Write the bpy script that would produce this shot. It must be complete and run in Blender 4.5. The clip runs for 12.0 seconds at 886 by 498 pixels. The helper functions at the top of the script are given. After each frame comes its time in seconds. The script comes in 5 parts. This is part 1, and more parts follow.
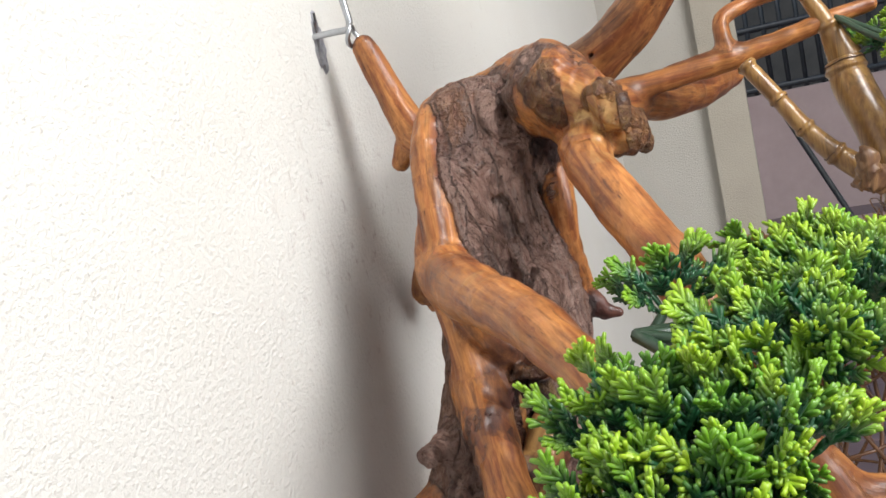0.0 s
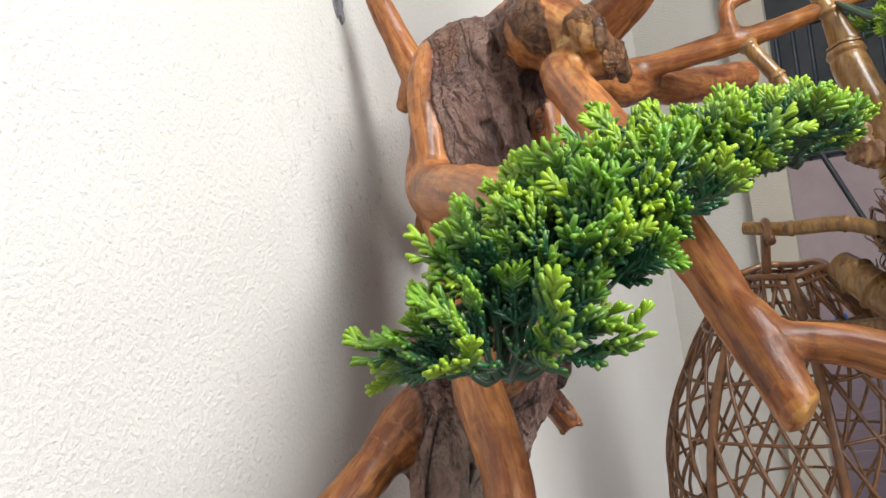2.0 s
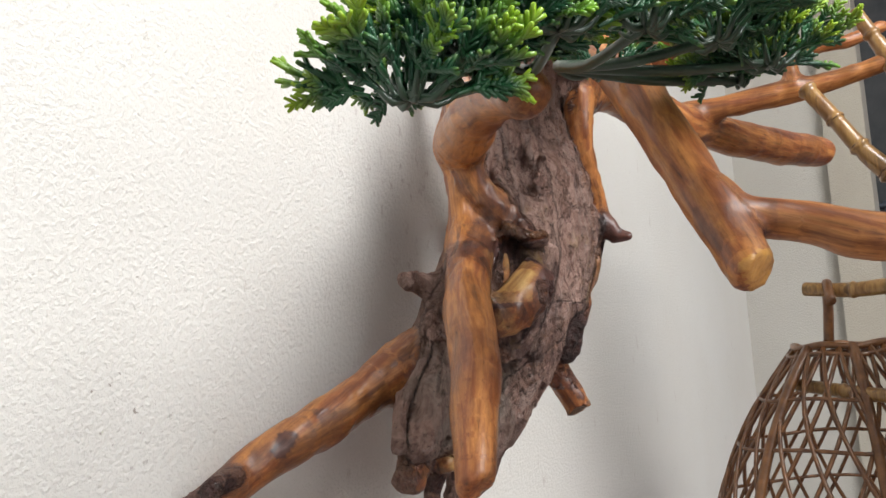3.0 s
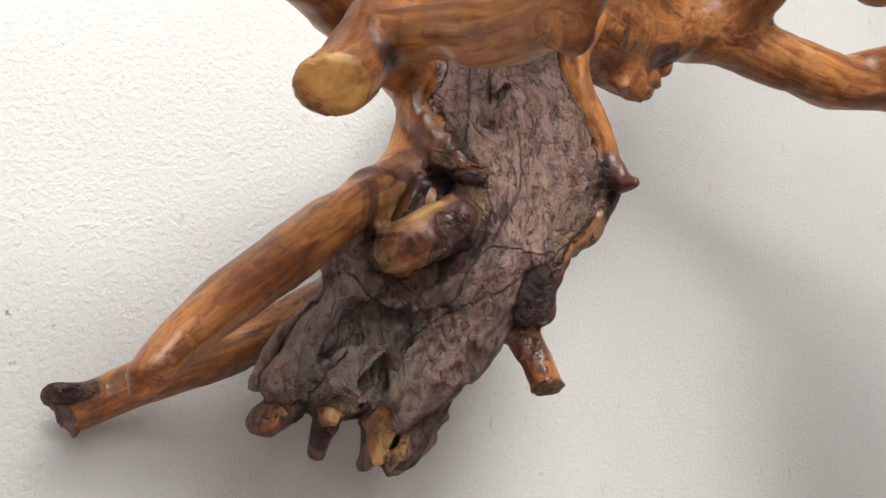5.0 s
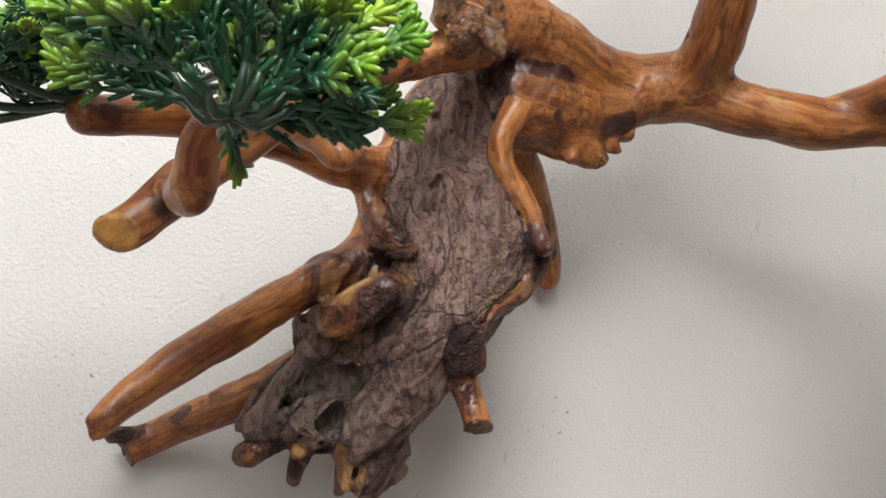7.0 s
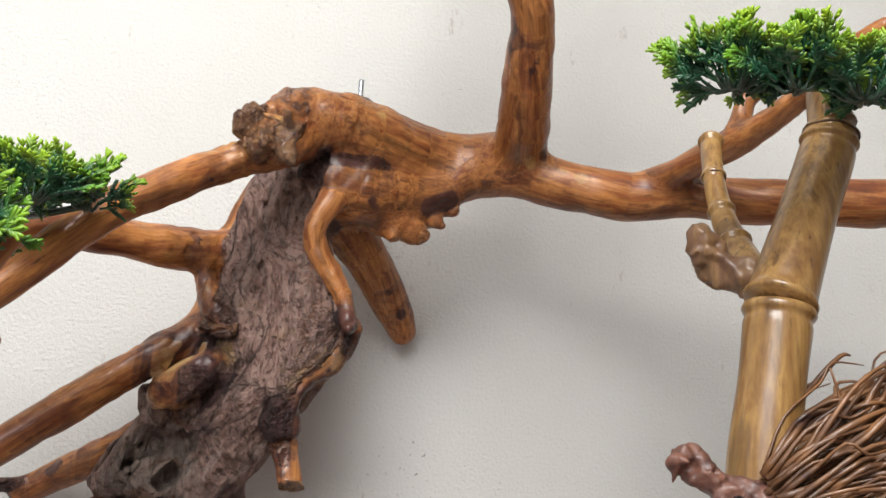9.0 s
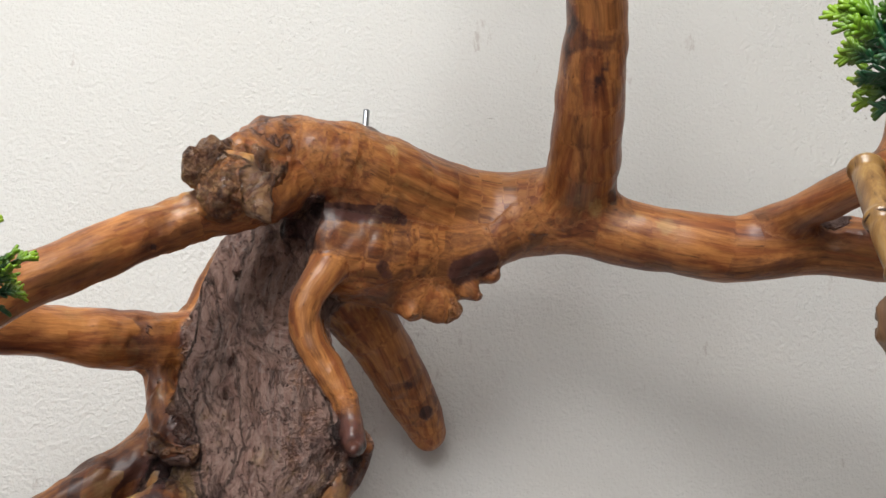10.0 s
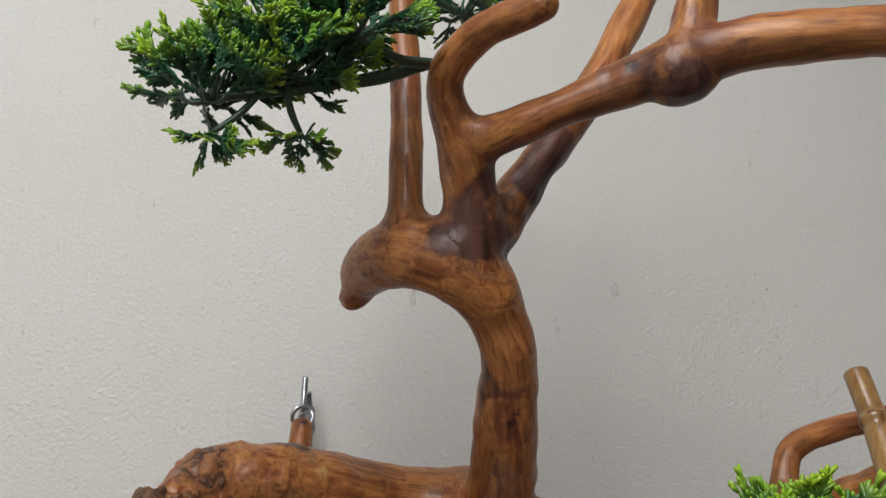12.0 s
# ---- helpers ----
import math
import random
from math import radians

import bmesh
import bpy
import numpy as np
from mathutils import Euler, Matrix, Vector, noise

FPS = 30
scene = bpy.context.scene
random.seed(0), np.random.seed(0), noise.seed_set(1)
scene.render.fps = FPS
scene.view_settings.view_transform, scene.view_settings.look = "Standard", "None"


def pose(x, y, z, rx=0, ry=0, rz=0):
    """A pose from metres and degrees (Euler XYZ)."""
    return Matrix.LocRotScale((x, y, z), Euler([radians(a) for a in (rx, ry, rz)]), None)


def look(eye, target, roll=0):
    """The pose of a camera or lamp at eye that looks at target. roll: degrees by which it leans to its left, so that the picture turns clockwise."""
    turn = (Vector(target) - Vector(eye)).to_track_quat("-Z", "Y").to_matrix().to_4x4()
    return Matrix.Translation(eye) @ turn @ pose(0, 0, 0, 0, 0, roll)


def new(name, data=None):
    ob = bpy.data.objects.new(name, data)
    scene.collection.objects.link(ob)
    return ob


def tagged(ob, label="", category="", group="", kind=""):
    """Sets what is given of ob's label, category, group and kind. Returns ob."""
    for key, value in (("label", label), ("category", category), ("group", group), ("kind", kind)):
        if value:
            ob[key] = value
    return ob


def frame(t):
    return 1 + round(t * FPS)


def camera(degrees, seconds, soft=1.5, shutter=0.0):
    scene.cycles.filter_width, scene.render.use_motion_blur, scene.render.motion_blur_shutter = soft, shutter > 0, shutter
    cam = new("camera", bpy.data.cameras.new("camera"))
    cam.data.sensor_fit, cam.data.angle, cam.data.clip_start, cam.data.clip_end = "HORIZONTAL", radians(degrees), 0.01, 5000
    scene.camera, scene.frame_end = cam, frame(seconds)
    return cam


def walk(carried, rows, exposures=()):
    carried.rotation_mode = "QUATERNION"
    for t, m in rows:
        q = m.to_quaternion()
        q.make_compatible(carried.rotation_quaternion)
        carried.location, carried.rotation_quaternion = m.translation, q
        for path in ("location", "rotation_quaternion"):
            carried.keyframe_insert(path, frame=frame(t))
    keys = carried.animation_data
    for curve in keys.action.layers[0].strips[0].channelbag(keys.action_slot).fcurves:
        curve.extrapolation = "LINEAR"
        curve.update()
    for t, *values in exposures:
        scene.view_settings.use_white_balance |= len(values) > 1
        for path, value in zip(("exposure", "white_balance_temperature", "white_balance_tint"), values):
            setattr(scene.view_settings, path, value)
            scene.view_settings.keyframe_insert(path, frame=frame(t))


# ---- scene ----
cam = camera(52.40, 12.0)
PATH = [
    (0, (0.0210, -0.3302, 1.5272), (0.9488, 0.0168, 1.3904), -12.23),
    (0.5, (0.0057, -0.3227, 1.5032), (0.9409, 0.0096, 1.3807), -12.13),
    (1, (0.0597, -0.2843, 1.6132), (0.9991, 0.0207, 1.4564), -12.50),
    (1.5, (0.0000, -0.3297, 1.5292), (0.9342, 0.0124, 1.4280), -12.01),
    (2, (-0.0197, -0.3734, 1.4199), (0.8997, 0.0156, 1.3604), -9.78),
    (2.5, (-0.0455, -0.3877, 1.3260), (0.8660, 0.0202, 1.3783), -5.25),
    (2.7, (-0.0350, -0.4030, 1.2970), (0.8615, 0.0325, 1.3795), -4.60),
    (4.3, (0.1568, -0.5462, 1.1898), (0.8281, 0.1693, 1.3835), 2.03),
    (4.5, (0.1908, -0.5710, 1.1912), (0.8203, 0.1831, 1.3788), 2.51),
    (5, (0.2921, -0.6158, 1.1746), (0.8285, 0.2002, 1.3901), 3.15),
    (5.5, (0.3750, -0.6257, 1.1644), (0.8091, 0.2428, 1.4037), 3.99),
    (6, (0.4269, -0.6647, 1.1715), (0.7839, 0.2363, 1.4180), 4.33),
    (6.5, (0.4366, -0.7182, 1.1889), (0.7299, 0.2052, 1.4366), 3.61),
    (6.7, (0.4509, -0.7581, 1.1871), (0.7220, 0.1734, 1.4295), 3.66),
    (8.3, (0.5370, -1.1023, 1.2024), (0.7099, -0.1346, 1.3854), 3.58),
    (8.5, (0.5695, -1.0939, 1.2344), (0.7461, -0.1263, 1.4149), 3.73),
    (9, (0.6584, -0.9812, 1.2734), (0.8201, -0.0140, 1.4697), 3.87),
    (9.5, (0.6846, -0.8563, 1.3089), (0.8220, 0.1084, 1.5336), 2.97),
    (10, (0.6796, -0.7677, 1.3385), (0.8176, 0.1916, 1.5849), 2.29),
    (10.5, (0.6977, -0.7738, 1.4011), (0.8314, 0.1723, 1.6960), 2.19),
    (11, (0.7003, -0.8005, 1.4640), (0.8391, 0.1334, 1.7936), 2.59),
    (11.5, (0.6896, -0.8231, 1.4909), (0.8576, 0.1052, 1.8225), 1.88),
    (12, (0.6884, -0.8623, 1.4974), (0.8561, 0.0702, 1.8173), 1.61),
]
walk(cam, [(t, look(eye, target, roll)) for t, eye, target, roll in PATH],
     [(0.0, -0.12), (2.5, -0.12), (4.5, -0.10), (5.5, -0.12), (6.5, -0.36), (8.5, -0.22), (9.5, -0.41), (10.0, -0.54), (10.5, -0.97), (11.5, -1.36), (12.0, -1.20)])

# ---------------------------------------------------------------- light
scene.view_settings.exposure = 0.0
world = bpy.data.worlds.new("sky")
scene.world = world
world.use_nodes = True
wn = world.node_tree.nodes
sky = wn.new("ShaderNodeTexSky")
sky.sky_type, sky.sun_disc = "NISHITA", False
sky.sun_elevation, sky.sun_rotation = radians(48), radians(284)
world.node_tree.links.new(sky.outputs[0], wn["Background"].inputs[0])
wn["Background"].inputs[1].default_value = 0.13
sun = new("sun", bpy.data.lights.new("sun", "SUN"))
sun.data.energy, sun.data.angle, sun.data.color = 1.3, radians(12), (1.0, 0.97, 0.92)
sun.matrix_world = look((-3.6, 0.9, 4.1), (0, 0, 0))


def area_lamp(name, eye, target, width, height, power, colour):
    data = bpy.data.lights.new(name, "AREA")
    data.shape, data.size, data.size_y, data.energy, data.color = "RECTANGLE", width, height, power, colour
    ob = new(name, data)
    ob.matrix_world = look(eye, target)
    return ob


# added area lamps at unseen openings: roof gives most light, side and front fill
area_lamp("daylight_roof", (0.22, -1.62, 2.74), (0.72, -0.30, 1.28), 1.0, 1.3, 84, (1.0, 0.995, 0.985))
area_lamp("daylight_side", (-2.35, -1.35, 1.75), (0.4, -0.55, 1.35), 1.5, 1.9, 5, (1.0, 0.995, 0.985))
area_lamp("daylight_front", (-0.35, -3.12, 1.95), (0.6, -0.3, 1.3), 1.9, 1.5, 28, (1.0, 0.995, 0.985))


# ---------------------------------------------------------------- materials
def material(name, rough=0.5, coat=0.0, metal=0.0):
    m = bpy.data.materials.new(name)
    m.use_nodes = True
    t = m.node_tree
    b = t.nodes["Principled BSDF"]
    b.inputs["Roughness"].default_value, b.inputs["Metallic"].default_value = rough, metal
    b.inputs["Coat Weight"].default_value, b.inputs["Coat Roughness"].default_value = coat, 0.10
    return m, t, b


def node(t, kind, **values):
    n = t.nodes.new(kind)
    for key, value in values.items():
        n.inputs[key].default_value = value
    return n


def coords(t, scale=(1, 1, 1), turn=(0, 0, 0), kind="Object"):
    c = t.nodes.new("ShaderNodeTexCoord")
    m = node(t, "ShaderNodeMapping", Scale=scale, Rotation=[radians(a) for a in turn])
    t.links.new(c.outputs[kind], m.inputs["Vector"])
    return m.outputs[0]


def noise_tex(t, vector, scale, detail=4, rough=0.55, distort=0.0):
    n = node(t, "ShaderNodeTexNoise", Scale=scale, Detail=detail, Roughness=rough, Distortion=distort)
    if vector:
        t.links.new(vector, n.inputs["Vector"])
    return n.outputs["Fac"]


def ramp(t, fac, *stops):
    r = t.nodes.new("ShaderNodeValToRGB")
    e = r.color_ramp.elements
    while len(e) < len(stops):
        e.new(0.5)
    for k, (at, c) in zip(e, stops):
        k.position, k.color = at, (*c, 1) if len(c) == 3 else c
    t.links.new(fac, r.inputs[0])
    return r.outputs[0]


def grey(a, b):
    return (a, (0, 0, 0)), (b, (1, 1, 1))


def mix(t, fac, a, b, blend="MIX"):
    n = t.nodes.new("ShaderNodeMix")
    n.data_type, n.blend_type = "RGBA", blend
    for socket, value in ((n.inputs[0], fac), (n.inputs[6], a), (n.inputs[7], b)):
        if hasattr(value, "is_output"):
            t.links.new(value, socket)
        else:
            socket.default_value = (*value, 1) if isinstance(value, tuple) else value
    return n.outputs[2]


def math_node(t, op, a, b=0.5):
    n = t.nodes.new("ShaderNodeMath")
    n.operation = op
    for socket, value in zip(n.inputs, (a, b)):
        if hasattr(value, "is_output"):
            t.links.new(value, socket)
        else:
            socket.default_value = value
    return n.outputs[0]


def bump(t, b, height, strength, distance, under=None):
    n = node(t, "ShaderNodeBump", Strength=strength, Distance=distance)
    t.links.new(height, n.inputs["Height"])
    if under:
        t.links.new(under, n.inputs["Normal"])
    t.links.new(n.outputs[0], b.inputs["Normal"])
    return n.outputs[0]


def attribute(t, name):
    n = t.nodes.new("ShaderNodeAttribute")
    n.attribute_name = name
    return n.outputs["Fac"]


def plaster(name, base, stain):
    m, t, b = material(name, 0.85)
    v = coords(t)
    fine = noise_tex(t, v, 240, 4, 0.6)
    soft = noise_tex(t, v, 135, 3, 0.6)
    speck = ramp(t, noise_tex(t, v, 150, 2, 0.7), *grey(0.64, 0.70))
    spots = ramp(t, noise_tex(t, v, 7, 3, 0.6), *grey(0.55, 0.7))
    wash = mix(t, ramp(t, noise_tex(t, v, 2.3, 5, 0.6), *grey(0.35, 0.7)), base, stain)
    dirt = mix(t, math_node(t, "MULTIPLY", speck, spots), wash, (0.28, 0.25, 0.22))
    scuff = ramp(t, noise_tex(t, coords(t, (1, 1, 0.35), (0, 30, 0)), 38, 5, 0.75), *grey(0.63, 0.70))
    dirt = mix(t, math_node(t, "MULTIPLY", scuff, 0.5), dirt, (0.36, 0.30, 0.27))
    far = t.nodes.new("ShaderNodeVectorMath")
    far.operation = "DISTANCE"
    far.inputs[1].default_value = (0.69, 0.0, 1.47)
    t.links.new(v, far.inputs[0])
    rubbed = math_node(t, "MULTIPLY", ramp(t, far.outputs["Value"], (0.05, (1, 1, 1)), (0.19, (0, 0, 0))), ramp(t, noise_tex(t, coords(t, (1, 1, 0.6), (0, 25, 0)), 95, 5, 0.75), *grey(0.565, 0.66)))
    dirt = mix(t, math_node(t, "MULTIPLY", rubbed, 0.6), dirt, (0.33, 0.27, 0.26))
    t.links.new(dirt, b.inputs["Base Color"])
    pimple = ramp(t, noise_tex(t, v, 260, 2, 0.5), *grey(0.55, 0.72))
    h = math_node(t, "ADD", math_node(t, "ADD", ramp(t, fine, *grey(0.35, 0.68)), math_node(t, "MULTIPLY", soft, 0.6)), math_node(t, "MULTIPLY", pimple, 0.5))
    bump(t, b, h, 0.50, 0.0014)
    return m


def wood(name, pale, mid, red, dark, bark_colours=None, grain=(70, 70, 14), turn=(0, 0, 0), rough=0.42, coat=0.14):
    """Varnished wood; where the mesh carries a bark value, rough bark shows instead, and burl where it carries that."""
    m, t, b = material(name, rough, coat)
    if bark_colours is None:
        v, vf = coords(t, grain, turn), coords(t, tuple(2.4 * k for k in grain), turn)
    else:
        at = t.nodes.new("ShaderNodeAttribute")
        at.attribute_name = "grain"
        v, vf = (node(t, "ShaderNodeMapping", Scale=(k, k, k)) for k in (95, 330))
        for one in (v, vf):
            t.links.new(at.outputs["Vector"], one.inputs["Vector"])
        v, vf = v.outputs[0], vf.outputs[0]
    streak = noise_tex(t, v, 1.0, 6, 0.62, 0.5)
    fine_streak = noise_tex(t, vf, 1.0, 4, 0.6, 0.2)
    big = noise_tex(t, coords(t), 13, 5, 0.62, 0.8)
    c = ramp(t, streak, (0.26, red), (0.42, mid), (0.55, pale), (0.70, mid))
    c = mix(t, math_node(t, "MULTIPLY", ramp(t, fine_streak, *grey(0.42, 0.72)), 0.55), c, red)
    c = mix(t, math_node(t, "MULTIPLY", ramp(t, big, *grey(0.46, 0.64)), 0.55), c, red)
    blot = ramp(t, math_node(t, "ADD", math_node(t, "MULTIPLY", noise_tex(t, v, 0.38, 5, 0.65, 0.6), 0.62), math_node(t, "MULTIPLY", streak, 0.38)), *grey(0.535, 0.60))
    c = mix(t, math_node(t, "MULTIPLY", blot, 0.5), c, dark)
    fleck = ramp(t, fine_streak, *grey(0.64, 0.72))
    c = mix(t, math_node(t, "MULTIPLY", fleck, 0.6), c, dark)
    height = math_node(t, "ADD", math_node(t, "ADD", math_node(t, "MULTIPLY", fine_streak, 0.5), math_node(t, "MULTIPLY", streak, 0.8)), math_node(t, "MULTIPLY", noise_tex(t, coords(t), 60, 4), 0.9))
    if bark_colours is None:
        t.links.new(c, b.inputs["Base Color"])
        bump(t, b, height, 0.25, 0.0012)
        return m
    light, middle, deep = bark_colours
    turn_n = node(t, "ShaderNodeTexNoise", Scale=17, Detail=2)
    t.links.new(coords(t), turn_n.inputs["Vector"])
    swirl = node(t, "ShaderNodeVectorMath")
    swirl.operation = "MULTIPLY_ADD"
    swirl.inputs[1].default_value = (0.055, 0.055, 0.055)
    t.links.new(turn_n.outputs["Color"], swirl.inputs[0])
    t.links.new(coords(t, (1, 1, 1), (0, 18, 0)), swirl.inputs[2])
    vb = node(t, "ShaderNodeMapping", Scale=(105, 105, 30))
    t.links.new(swirl.outputs[0], vb.inputs["Vector"])
    vb = vb.outputs[0]
    flake = noise_tex(t, vb, 1.0, 10, 0.70, 0.6)
    pore = noise_tex(t, coords(t), 240, 6, 0.75)
    line = noise_tex(t, vb, 0.6, 6, 0.62, 0.8)
    crack = ramp(t, math_node(t, "ABSOLUTE", math_node(t, "SUBTRACT", line, 0.5)), (0.0, (1, 1, 1)), (0.022, (0, 0, 0)))
    bc = ramp(t, flake, (0.28, deep), (0.41, middle), (0.55, light), (0.70, middle))
    bc = mix(t, math_node(t, "MULTIPLY", ramp(t, noise_tex(t, coords(t), 26, 5, 0.65, 0.6), *grey(0.50, 0.62)), 0.35), bc, (0.22, 0.115, 0.075))
    bc = mix(t, math_node(t, "MULTIPLY", ramp(t, streak, *grey(0.54, 0.62)), 0.45), bc, (0.46, 0.36, 0.32))
    bc = mix(t, math_node(t, "MULTIPLY", ramp(t, noise_tex(t, coords(t), 17, 5, 0.7), *grey(0.56, 0.66)), 0.5), bc, (0.085, 0.045, 0.045))
    pit = ramp(t, pore, *grey(0.57, 0.66))
    bc = mix(t, math_node(t, "MULTIPLY", pit, 0.75), bc, deep)
    bc = mix(t, math_node(t, "MULTIPLY", crack, 0.3), bc, deep)
    bc = mix(t, math_node(t, "MULTIPLY", attribute(t, "grey"), 0.65), bc, ramp(t, flake, (0.3, (0.11, 0.085, 0.07)), (0.62, (0.36, 0.31, 0.26))))
    edge = math_node(t, "ADD", attribute(t, "bark"), math_node(t, "MULTIPLY", math_node(t, "SUBTRACT", noise_tex(t, coords(t), 90, 4, 0.7), 0.5), 0.5))
    mask = ramp(t, edge, *grey(0.42, 0.58))
    seam = ramp(t, edge, (0.30, (0, 0, 0)), (0.44, (1, 1, 1)), (0.56, (0, 0, 0)))
    burl = ramp(t, math_node(t, "ADD", attribute(t, "burl"), math_node(t, "MULTIPLY", math_node(t, "SUBTRACT", noise_tex(t, coords(t), 60, 3), 0.5), 0.6)), *grey(0.42, 0.6))
    kc = ramp(t, noise_tex(t, coords(t), 85, 5, 0.65, 1.0), (0.32, (0.035, 0.014, 0.010)), (0.44, (0.20, 0.085, 0.045)), (0.60, (0.42, 0.230, 0.11)), (0.70, (0.24, 0.120, 0.070)))
    c = mix(t, math_node(t, "MULTIPLY", seam, 0.7), c, (0.07, 0.032, 0.03))
    cut = ramp(t, attribute(t, "cut"), *grey(0.45, 0.55))
    c = mix(t, math_node(t, "MULTIPLY", cut, 0.8), c, ramp(t, streak, (0.35, (0.27, 0.11, 0.03)), (0.6, (0.56, 0.30, 0.075))))
    c = mix(t, mask, c, bc)
    c = mix(t, burl, c, kc)
    fray = math_node(t, "MULTIPLY", math_node(t, "SUBTRACT", noise_tex(t, coords(t), 75, 5, 0.7), 0.5), 0.9)
    # purple-black stain of the wood, also shade painted into holes and grooves
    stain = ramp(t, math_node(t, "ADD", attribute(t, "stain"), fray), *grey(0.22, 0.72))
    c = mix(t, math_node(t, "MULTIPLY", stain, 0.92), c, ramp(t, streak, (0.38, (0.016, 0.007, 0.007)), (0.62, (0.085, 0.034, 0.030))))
    pale_wood = ramp(t, math_node(t, "ADD", attribute(t, "pale"), fray), *grey(0.27, 0.85))
    c = mix(t, pale_wood, c, ramp(t, streak, (0.35, (0.24, 0.11, 0.038)), (0.6, (0.56, 0.36, 0.13))))
    t.links.new(c, b.inputs["Base Color"])
    b.inputs["Specular IOR Level"].default_value = 0.35
    matt = ramp(t, mask, (0, (rough,) * 3), (1, (0.72,) * 3))
    t.links.new(matt, b.inputs["Roughness"])
    t.links.new(math_node(t, "MULTIPLY", math_node(t, "SUBTRACT", 1.0, mask), coat), b.inputs["Coat Weight"])
    first = node(t, "ShaderNodeBump", Strength=0.45, Distance=0.0016)
    t.links.new(height, first.inputs["Height"])
    rough_h = math_node(t, "SUBTRACT", math_node(t, "ADD", math_node(t, "MULTIPLY", flake, 1.0), math_node(t, "MULTIPLY", pore, 0.8)), math_node(t, "ADD", math_node(t, "MULTIPLY", crack, 0.7), math_node(t, "MULTIPLY", pit, 0.7)))
    rough_h = math_node(t, "ADD", rough_h, math_node(t, "MULTIPLY", streak, 0.9))
    rough_h = math_node(t, "MULTIPLY", rough_h, math_node(t, "MAXIMUM", mask, burl))
    bump(t, b, rough_h, 1.0, 0.0085, first.outputs[0])
    return m


def plain(name, a, c, scale, rough=0.5, coat=0.0, metal=0.0, relief=0.2, deep=0.001, stretch=(1, 1, 1)):
    m, t, b = material(name, rough, coat, metal)
    v = coords(t, stretch)
    n = noise_tex(t, v, scale, 5, 0.6)
    t.links.new(ramp(t, n, (0.3, a), (0.7, c)), b.inputs["Base Color"])
    bump(t, b, n, relief, deep)
    return m


def leaf_material():
    m, t, b = material("plastic_leaf", 0.42, 0.1)
    tip = attribute(t, "tip")
    rnd = t.nodes.new("ShaderNodeObjectInfo").outputs["Random"]
    dark = mix(t, rnd, (0.007, 0.055, 0.024), (0.015, 0.095, 0.030))
    light = mix(t, rnd, (0.10, 0.27, 0.012), (0.30, 0.45, 0.014))
    b.inputs["Subsurface Weight"].default_value = 0.0
    t.links.new(mix(t, ramp(t, tip, *grey(0.61, 0.97)), dark, light), b.inputs["Base Color"])
    bump(t, b, noise_tex(t, coords(t), 700, 2), 0.2, 0.0004)
    return m


WALL = plaster("cream_plaster", (0.620, 0.613, 0.582), (0.585, 0.570, 0.530))
# end walls' plaster, a darker copy with their shade put into the colour
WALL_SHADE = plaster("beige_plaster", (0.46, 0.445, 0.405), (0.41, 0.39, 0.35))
CEILING = plain("white_ceiling", (0.72, 0.71, 0.68), (0.78, 0.77, 0.74), 6, 0.9)
DRIFT = wood("driftwood", (0.49, 0.205, 0.060), (0.285, 0.092, 0.028), (0.090, 0.023, 0.010), (0.016, 0.006, 0.005),
             ((0.47, 0.305, 0.250), (0.315, 0.180, 0.142), (0.060, 0.029, 0.025)))
LEAF = leaf_material()
STEM = plain("green_stem", (0.018, 0.045, 0.026), (0.035, 0.07, 0.04), 120, 0.4, 0.2)
STEEL = plain("zinc_steel", (0.42, 0.44, 0.47), (0.55, 0.57, 0.6), 90, 0.32, 0, 1.0, 0.1)


# ---------------------------------------------------------------- mesh helpers
def part(name, bm, mat, parent=None, label="", smooth=True):
    me = bpy.data.meshes.new(name)
    bm.to_mesh(me)
    bm.free()
    return dress(new(name, me), mat, parent, label, smooth)


def dress(ob, mat, parent=None, label="", smooth=True):
    if mat and not ob.data.materials:
        ob.data.materials.append(mat)
    if smooth:
        ob.data.shade_smooth()
    if parent:
        ob.parent = parent
        ob.matrix_parent_inverse = parent.matrix_world.inverted()
    if label:
        tagged(ob, label)
    return ob


def empty(name, at, label, category, group="", kind=""):
    ob = new(name)
    ob.empty_display_size = 0.05
    ob.location = at
    bpy.context.view_layer.update()
    return tagged(ob, label, category, group, kind)


def box(bm, x0, x1, y0, y1, z0, z1):
    vs = [bm.verts.new((x, y, z)) for z in (z0, z1) for x, y in ((x0, y0), (x1, y0), (x1, y1), (x0, y1))]
    for f in ((3, 2, 1, 0), (4, 5, 6, 7), (0, 1, 5, 4), (1, 2, 6, 5), (2, 3, 7, 6), (3, 0, 4, 7)):
        bm.faces.new([vs[i] for i in f])


def slab(name, x0, x1, y0, y1, z0, z1, mat, label, category="wall"):
    bm = bmesh.new()
    box(bm, x0, x1, y0, y1, z0, z1)
    return tagged(part(name, bm, mat, None, "", False), label, category, kind="structure")


def spline(points, steps=6):
    """A smooth run through rows of numbers (place, radius and so on)."""
    p = np.array(points, float)
    if len(p) < 3:
        s = np.linspace(0, 1, steps + 1)[:, None]
        return p[0] + s * (p[-1] - p[0])
    q = np.vstack([2 * p[0] - p[1], p, 2 * p[-1] - p[-2]])
    out = []
    for i in range(len(p) - 1):
        a, b, c, d = q[i:i + 4]
        for s in np.arange(steps) / steps:
            out.append(0.5 * (2 * b + (c - a) * s + (2 * a - 5 * b + 4 * c - d) * s * s + (3 * b - a - 3 * c + d) * s ** 3))
    return np.array(out + [p[-1]])


